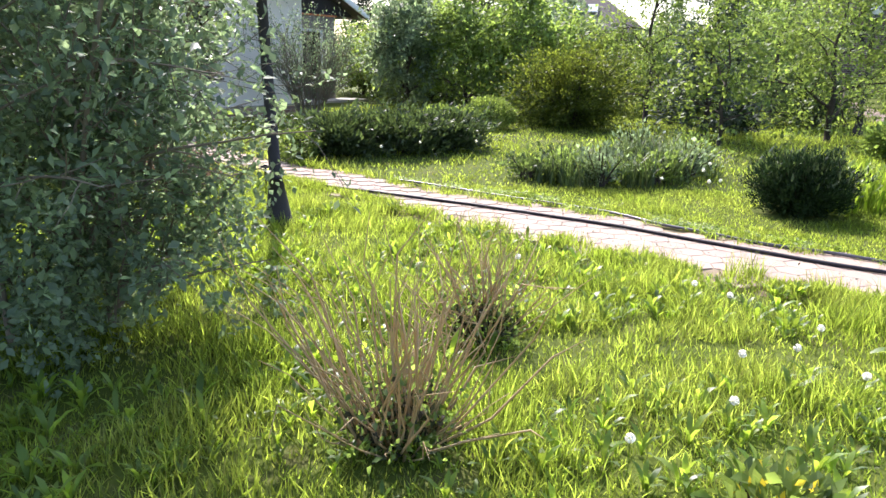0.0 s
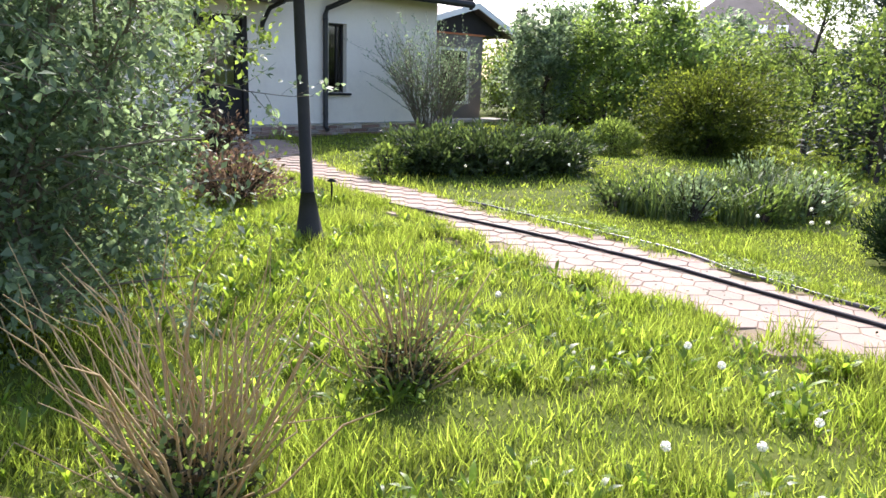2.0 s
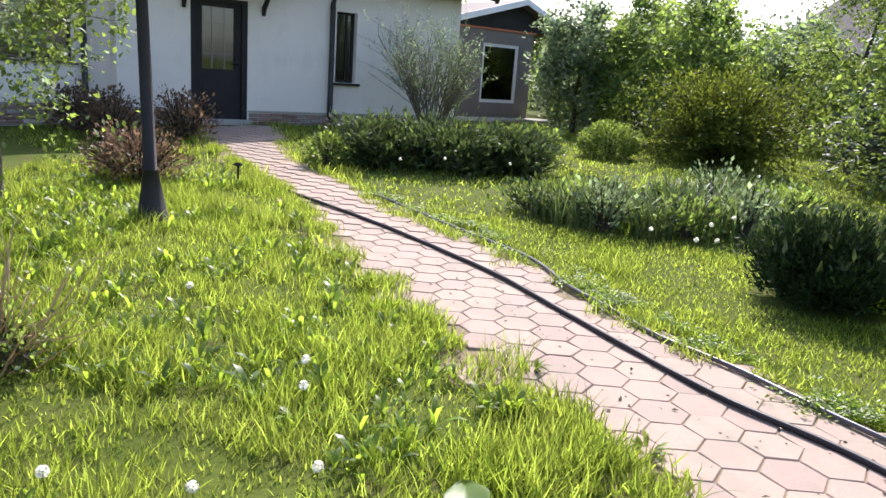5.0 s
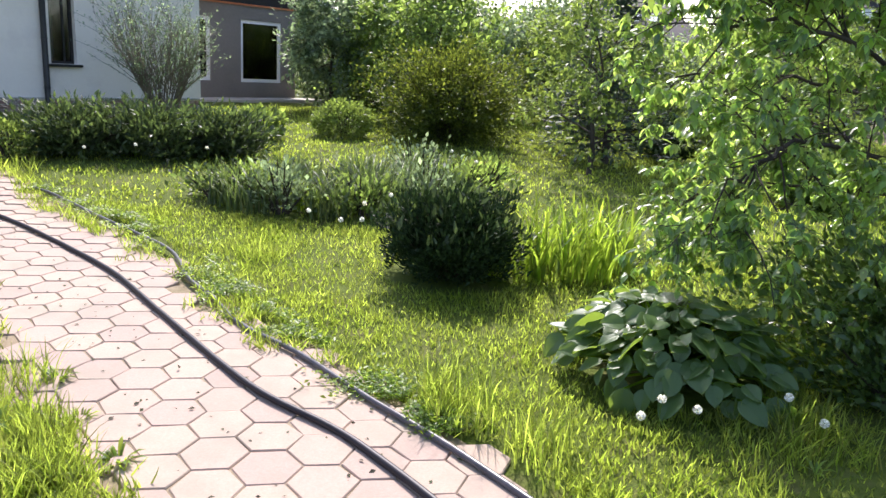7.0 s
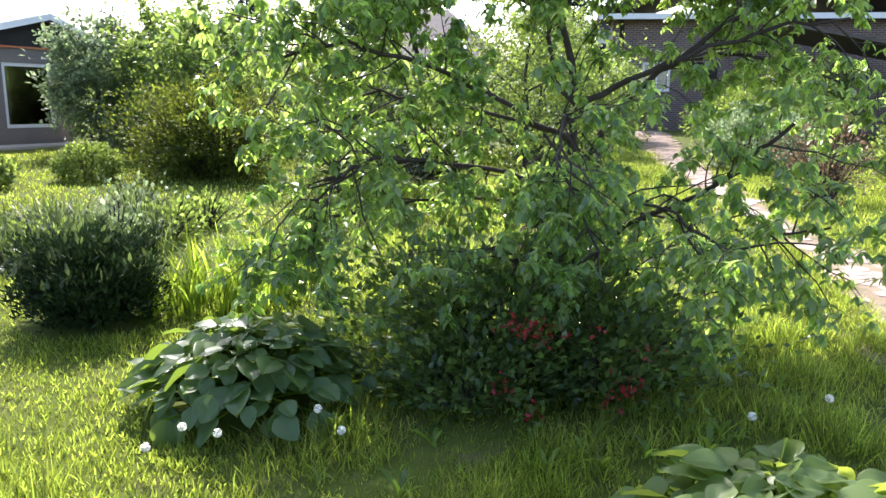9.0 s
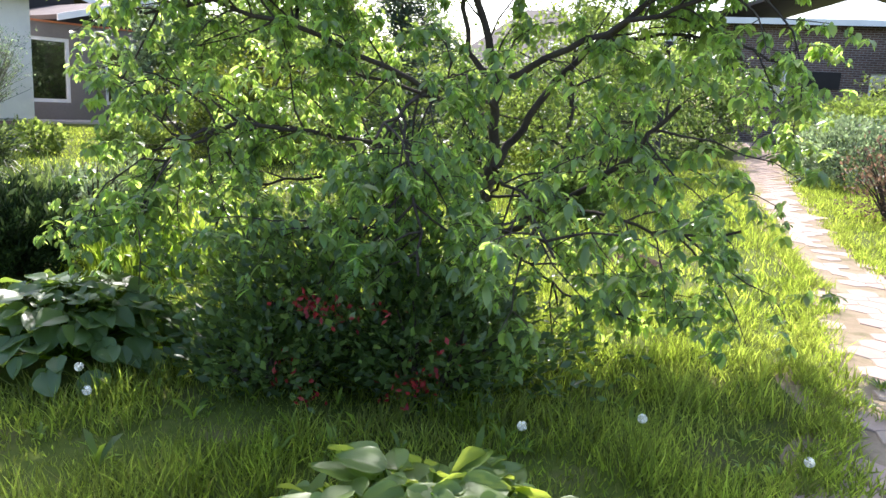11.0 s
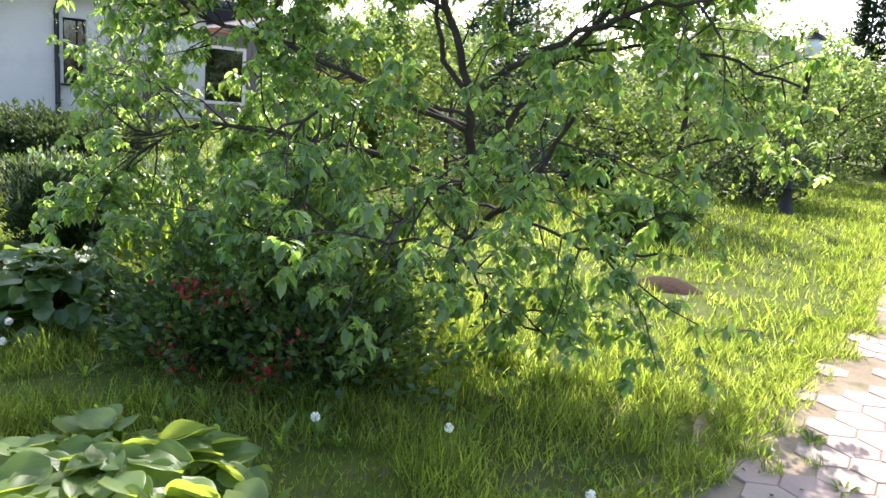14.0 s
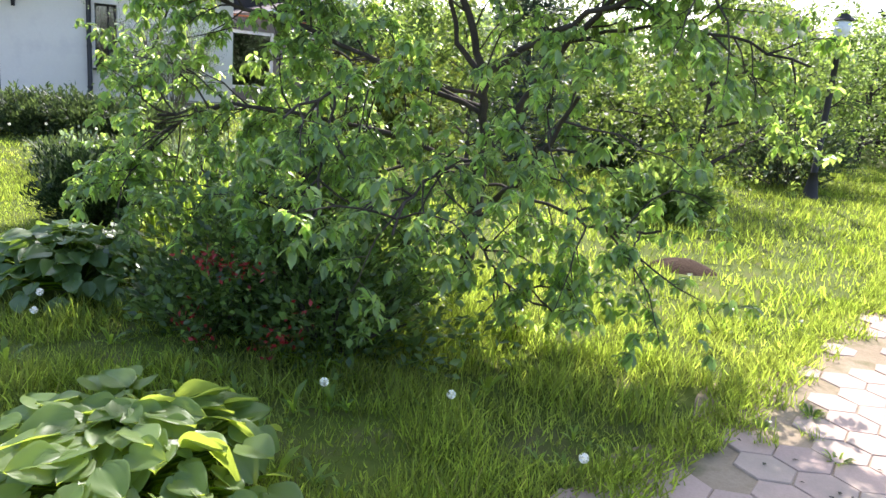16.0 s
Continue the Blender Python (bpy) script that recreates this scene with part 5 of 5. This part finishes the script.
def lawn(name, n, x0, x1, y0, y1, lo, hi, wide, seed, label):
    rng = np.random.default_rng(seed)
    X, Y = x0 + (x1 - x0) * rng.random(n), y0 + (y1 - y0) * rng.random(n)
    P, L, W = [], [], []
    R = route_field(X, Y)
    dx, dy = X + 5.70, Y - 13.06
    lx, ly = dx * .489 + dy * .872, -dx * .872 + dy * .489
    ok = (R > -.22) & ~((lx < 4.8) & (ly > -.05)) & ~((lx >= 4.8) & (ly > .6))
    for a, b, c in CLEAR:
        ok &= (X - a) ** 2 + (Y - b) ** 2 > c * c
    for x, y, r in zip(X[ok], Y[ok], R[ok]):
        k = noise.noise((x * 1.7, y * 1.7, 0)) + .6 * noise.noise((x * 5, y * 5, 4))
        if rng.random() > max(.5, .7 + .85 * k):
            continue
        rd = r + .1 * noise.noise((x * 4, y * 4, 9))
        if rd < -.15 or (rd < .02 and rng.random() < .45):
            continue
        mown = x < 5.2 and y > 8.6 - .95 * x and noise.noise((x * 2.3, y * 2.3, 21)) < .5
        if mown and rd < .05:
            continue
        W.append(1.25 if mown else 1.0)
        P.append((x, y, height(x, y) - .008))
        L.append((lo + (hi - lo) * rng.random()) * (.7 + 1.15 * k) * (.34 if mown else 1.0))
    P, L = np.array(P), np.maximum(np.array(L), lo * .6)
    m = len(P)
    A = rng.normal(0, .38, (m, 3))
    A[:, 2] = 1
    F = rng.normal(0, 1, (m, 3))
    F[:, 2] = 0
    ob = cloud(name, BLADE, P, A, F, L, GRASS, None, "", wide * np.array(W) * (.7 + .6 * rng.random(m)))
    return tagged(ob, label, "grass", "", "stuff")


lawn("lawn_grass", 440000, -4.5, 11.5, 1.2, 8.8, .055, .16, .0065, 301, "rough bright green lawn grass")
lawn("lawn_grass", 210000, -11, 17, 8.8, 24, .07, .15, .013, 302, "rough bright green lawn grass further off")
lawn("lawn_grass", 30000, 9.5, 17, 4, 20, .07, .15, .013, 303, "bright green grass beyond the path")
lawn("lawn_grass", 45000, -7, 13, -5, 1.2, .07, .15, .014, 304, "rough lawn grass behind the walk")
# broad-leaved weeds
rng = np.random.default_rng(311)
P, A, F, S = [], [], [], []
while len(P) < 15000:
    x, y = -3.5 + 13 * rng.random(), 1.4 + 7.4 * rng.random()
    if (y > 8.4 - .95 * x and x < 4.6) or (x > 4.6 and rng.random() < .75) or noise.noise((x * .9, y * .9, 7)) < -.1 or route_dist(x, y) < -.02 or any((x - a) ** 2 + (y - b) ** 2 < c * c for a, b, c in CLEAR):
        continue
    s = .04 + .11 * rng.random() ** 1.3
    for k in range(6):
        a = k * 1.05 + rng.random()
        P.append((x, y, height(x, y)))
        A.append((math.cos(a), math.sin(a), .3 + 1.9 * rng.random()))
        F.append((-math.cos(a) * .6, -math.sin(a) * .6, 1))
        S.append(s * (.7 + .5 * rng.random()))
tagged(cloud("lawn_weeds", LANCE, P, A, F, S, WEED), "broad light green dandelion leaves in the lawn", "weeds", "", "stuff")
# tufts between the pavers
P, A, F, S = [], [], [], []
while len(P) < 36000:
    i = int(rng.random() * (len(ROUTE) - 4))
    (ax, ay, aw), (bx, by, bw) = ROUTE[i], ROUTE[i + 1]
    u = rng.random()
    d = Vector((bx - ax, by - ay)).normalized()
    s = (1 if rng.random() < .5 else -1) * (.6 + .5 * rng.random() ** .5) * aw
    x, y = ax + (bx - ax) * u - d.y * s, ay + (by - ay) * u + d.x * s
    if x < 4.6 and s > .6 * aw and rng.random() < .85:
        continue
    if noise.noise((x * 2.2, y * 2.2, 11)) < (-.35 if x > 8.3 and s > .75 * aw else -.12 if abs(s) > .8 * aw else .12):
        continue
    for k in range(8):
        P.append((x + rng.normal(0, .03), y + rng.normal(0, .03), height(x, y) + .02))
        A.append((rng.normal(0, .5), rng.normal(0, .5), 1))
        F.append((rng.normal(0, 1), rng.normal(0, 1), 0))
        S.append(.03 + .07 * rng.random())
tagged(cloud("path_tufts", BLADE, P, A, F, S, GRASS, None, "", [.008] * len(P)), "tufts of grass growing between the pavers", "grass", "", "stuff")


EDGE = [(-.75, 8.95), (.5, 8.28), (1.1, 7.9), (1.68, 7.5), (2.1, 6.98), (2.45, 6.7), (2.8, 6.33), (3.24, 6.05), (3.72, 5.66), (4.08, 5.4)]
P, A, F, S = [], [], [], []
while len(P) < 9000:
    k = int(rng.random() * (len(EDGE) - 1))
    (ax, ay), (bx, by) = EDGE[k], EDGE[k + 1]
    u, off = rng.random(), rng.normal(.03, .09)
    x, y = ax + (bx - ax) * u + .65 * off, ay + (by - ay) * u + .76 * off
    if noise.noise((x * 3.1, y * 3.1, 17)) < .02:
        continue
    for m in range(5):
        a = rng.random() * 6.283
        P.append((x + rng.normal(0, .015), y + rng.normal(0, .015), height(x, y) + .015 + .035 * rng.random()))
        A.append((math.cos(a), math.sin(a), .15 + .5 * rng.random()))
        F.append((rng.normal(0, .3), rng.normal(0, .3), 1))
        S.append(.014 + .02 * rng.random())
tagged(cloud("edge_weeds", SMALL, P, A, F, S, WEED), "low dark green weeds creeping over the path's edge", "weeds", "", "stuff")

for i, (x, y, r, n, tall) in enumerate([(4.1, 5.58, .16, 130, .34), (3.98, 5.75, .12, 80, .28), (4.45, 5.35, .14, 90, .3), (5.62, 5.95, .1, 60, .22), (8.55, 6.75, .13, 90, .2), (7.6, 6.75, .16, 110, .24), (9.12, 7.3, .09, 60, .12), (9.2, 7.75, .09, 50, .1), (9.05, 6.75, .07, 40, .11), (9.25, 6.95, .05, 26, .09), (9.55, 8.9, .1, 60, .12), (8.85, 7.35, .14, 90, .16), (8.75, 6.6, .13, 80, .15), (1.15, 6.1, .13, 80, .17), (1.6, 5.6, .14, 100, .2), (2.2, 5.3, .14, 110, .22), (2.6, 4.95, .12, 90, .2), (2.85, 4.65, .13, 100, .2), (.5, 6.6, .13, 80, .18), (-.1, 7.1, .12, 70, .16), (3.05, 4.45, .1, 60, .18), (3.35, 6.1, .08, 40, .1), (2.6, 6.65, .09, 50, .1)]):
    strap_clump(x, y, r, n, tall, 330 + i, GRASS, "tuft of tall bright grass by the path", "grass_tuft", .006)
for i, (x, y, r) in enumerate([(2.95, 4.86, .11), (2.3, 5.4, .12), (2.62, 5.1, .08), (9.25, 7.2, .1), (9.05, 6.9, .09), (9.35, 6.75, .08)]):
    rng = np.random.default_rng(340 + i)
    e = thing("weed_plant", at_ground(x, y) @ pose(0, 0, .018), "small weed growing between the pavers", "plant")
    n = 34
    a = rng.random(n) * 6.283
    A = np.stack((np.cos(a), np.sin(a), .25 + .8 * rng.random(n)), 1)
    cloud("leaves", LANCE, np.stack((np.cos(a), np.sin(a), a * 0), 1) * .02, A, np.array((0, 0, 1.0)) - .5 * A, r * .7 * (.5 + .7 * rng.random(n)), WEED, e)
rng = np.random.default_rng(350)
P = []
while len(P) < 420:
    i = int(rng.random() * 18)
    (ax, ay, aw), (bx, by, bw) = ROUTE[i], ROUTE[i + 1]
    u, s = rng.random(), rng.normal(0, .5)
    d = Vector((bx - ax, by - ay)).normalized()
    x, y = ax + (bx - ax) * u - d.y * s * aw, ay + (by - ay) * u + d.x * s * aw
    P.append((x, y, height(x, y) + .021))
P = np.array(P)
A = rng.normal(0, 1, P.shape)
A[:, 2] *= .15
tagged(cloud("leaf_litter", SMALL, P, A, rng.normal(0, .25, P.shape) + np.array((0, 0, 1)), .012 + .022 * rng.random(len(P)), DARKDRY), "dry brown leaf crumbs scattered on the pavers", "litter", "", "stuff")


# ---- pieces: pavers and plinth stones ----
def hex_mesh(name, r, th, variant):
    rngh = np.random.default_rng(variant)
    bm = bmesh.new()
    low, mid, top = [], [], []
    for k in range(6):
        a = radians(60 * k)
        j = 1 + .02 * rngh.normal()
        for ring, rr, z in ((low, r, -.02), (mid, r, th - .005), (top, r - .0045, th)):
            ring.append(bm.verts.new((math.cos(a) * rr * j, math.sin(a) * rr * j, z)))
    bm.faces.new(top)
    for a, b in ((low, mid), (mid, top)):
        for k in range(6):
            bm.faces.new([a[k], a[(k + 1) % 6], b[(k + 1) % 6], b[k]])
    me = bpy.data.meshes.new(name)
    bm.to_mesh(me)
    bm.free()
    me.materials.append(PAVER)
    return me


SP, ANG = .23, radians(-9)
HEX = [hex_mesh("paver", SP / math.sqrt(3) - .003, .022, k) for k in range(4)]
rng = np.random.default_rng(401)
e1, e2 = Vector((math.cos(ANG), math.sin(ANG))), Vector((math.cos(ANG + math.pi / 3), math.sin(ANG + math.pi / 3)))
o0 = Vector((3.334, 4.789))
gi, gj = np.meshgrid(np.arange(-140, 150), np.arange(-60, 160), indexing="ij")
CX = (o0.x + SP * (e1.x * gi + e2.x * gj)).ravel()
CY = (o0.y + SP * (e1.y * gi + e2.y * gj)).ravel()
ins = (CX > -5.5) & (CX < 15) & (CY > 2.5) & (CY < 33)
CX, CY = CX[ins], CY[ins]
cells = [(x, y, d) for x, y, d in zip(CX, CY, route_field(CX, CY)) if d < -.02 + .05 * noise.noise((x * 2, y * 2, 3)) and not (d > (-.34 if x > 8.3 else -.2) and y > 4 and noise.noise((x * 1.9, y * 1.9, 31)) > (.0 if x > 8.3 else .12))]
near = [c for c in cells if (2.0 < c[0] < 4.3 and c[1] < 7.3) or (8.55 < c[0] < 10.2 and 5.6 < c[1] < 8.9)]
near = near[:300]
nearset = set(near)
rest_v, rest_f = [], []
for c in cells:
    x, y, d = c
    dz = -.004 + .003 * noise.noise((x * 3, y * 3, 5)) - (.006 * rng.random() if d > -.15 else 0)
    m = Matrix.Translation((x, y, height(x, y) + dz)) @ Euler((rng.normal(0, .008), rng.normal(0, .008), ANG + radians(30) + rng.normal(0, .015))).to_matrix().to_4x4()
    me = HEX[int(rng.integers(4))]
    if c in nearset:
        ob = new("paver", me)
        ob.parent = pavement
        ob.matrix_basis = m
    else:
        o = len(rest_v)
        rest_v += [tuple(m @ v.co) for v in me.vertices]
        rest_f += [tuple(o + k for k in p.vertices) for p in me.polygons]
me = bpy.data.meshes.new("paver_field")
me.from_pydata(rest_v, [], rest_f)
tagged(link("paver_field", me, PAVER, pavement), "", "", "", "stuff")

SBASE = []
for k in range(4):
    bm = box(-.5, .5, -.5, .5, -.5, .5)
    for v in bm.verts:
        v.co += Vector(np.random.default_rng(500 + k).normal(0, .02, 3))
    bmesh.ops.bevel(bm, geom=bm.edges[:], offset=.05, segments=1, affect="EDGES")
    me = bpy.data.meshes.new("stone")
    bm.to_mesh(me)
    bm.free()
    me.materials.append(STONE)
    SBASE.append(me)
plinths = [o for o in house.children if o.name.startswith("plinth") and "cap" not in o.name]
rng = np.random.default_rng(501)
for ob, x0, x1, y in ((plinths[0], .04, 4.74, .012), (plinths[1], -2.19, -1.02, .012), (plinths[2], -6.5, -2.22, .432)):
    for row in range(4):
        x = x0 - .1 * rng.random()
        z = .19 + row * .075
        while x < x1 - .05:
            w = .14 + .16 * rng.random()
            a, b = max(x, x0), min(x + w, x1)
            if b - a > .04:
                s = new("stone", SBASE[int(rng.integers(4))])
                s.parent = ob
                s.matrix_basis = Matrix.Translation(((a + b) / 2, y - .008, z)) @ Matrix.Diagonal((b - a - .012, .05 + .02 * rng.random(), .064, 1))
            x += w
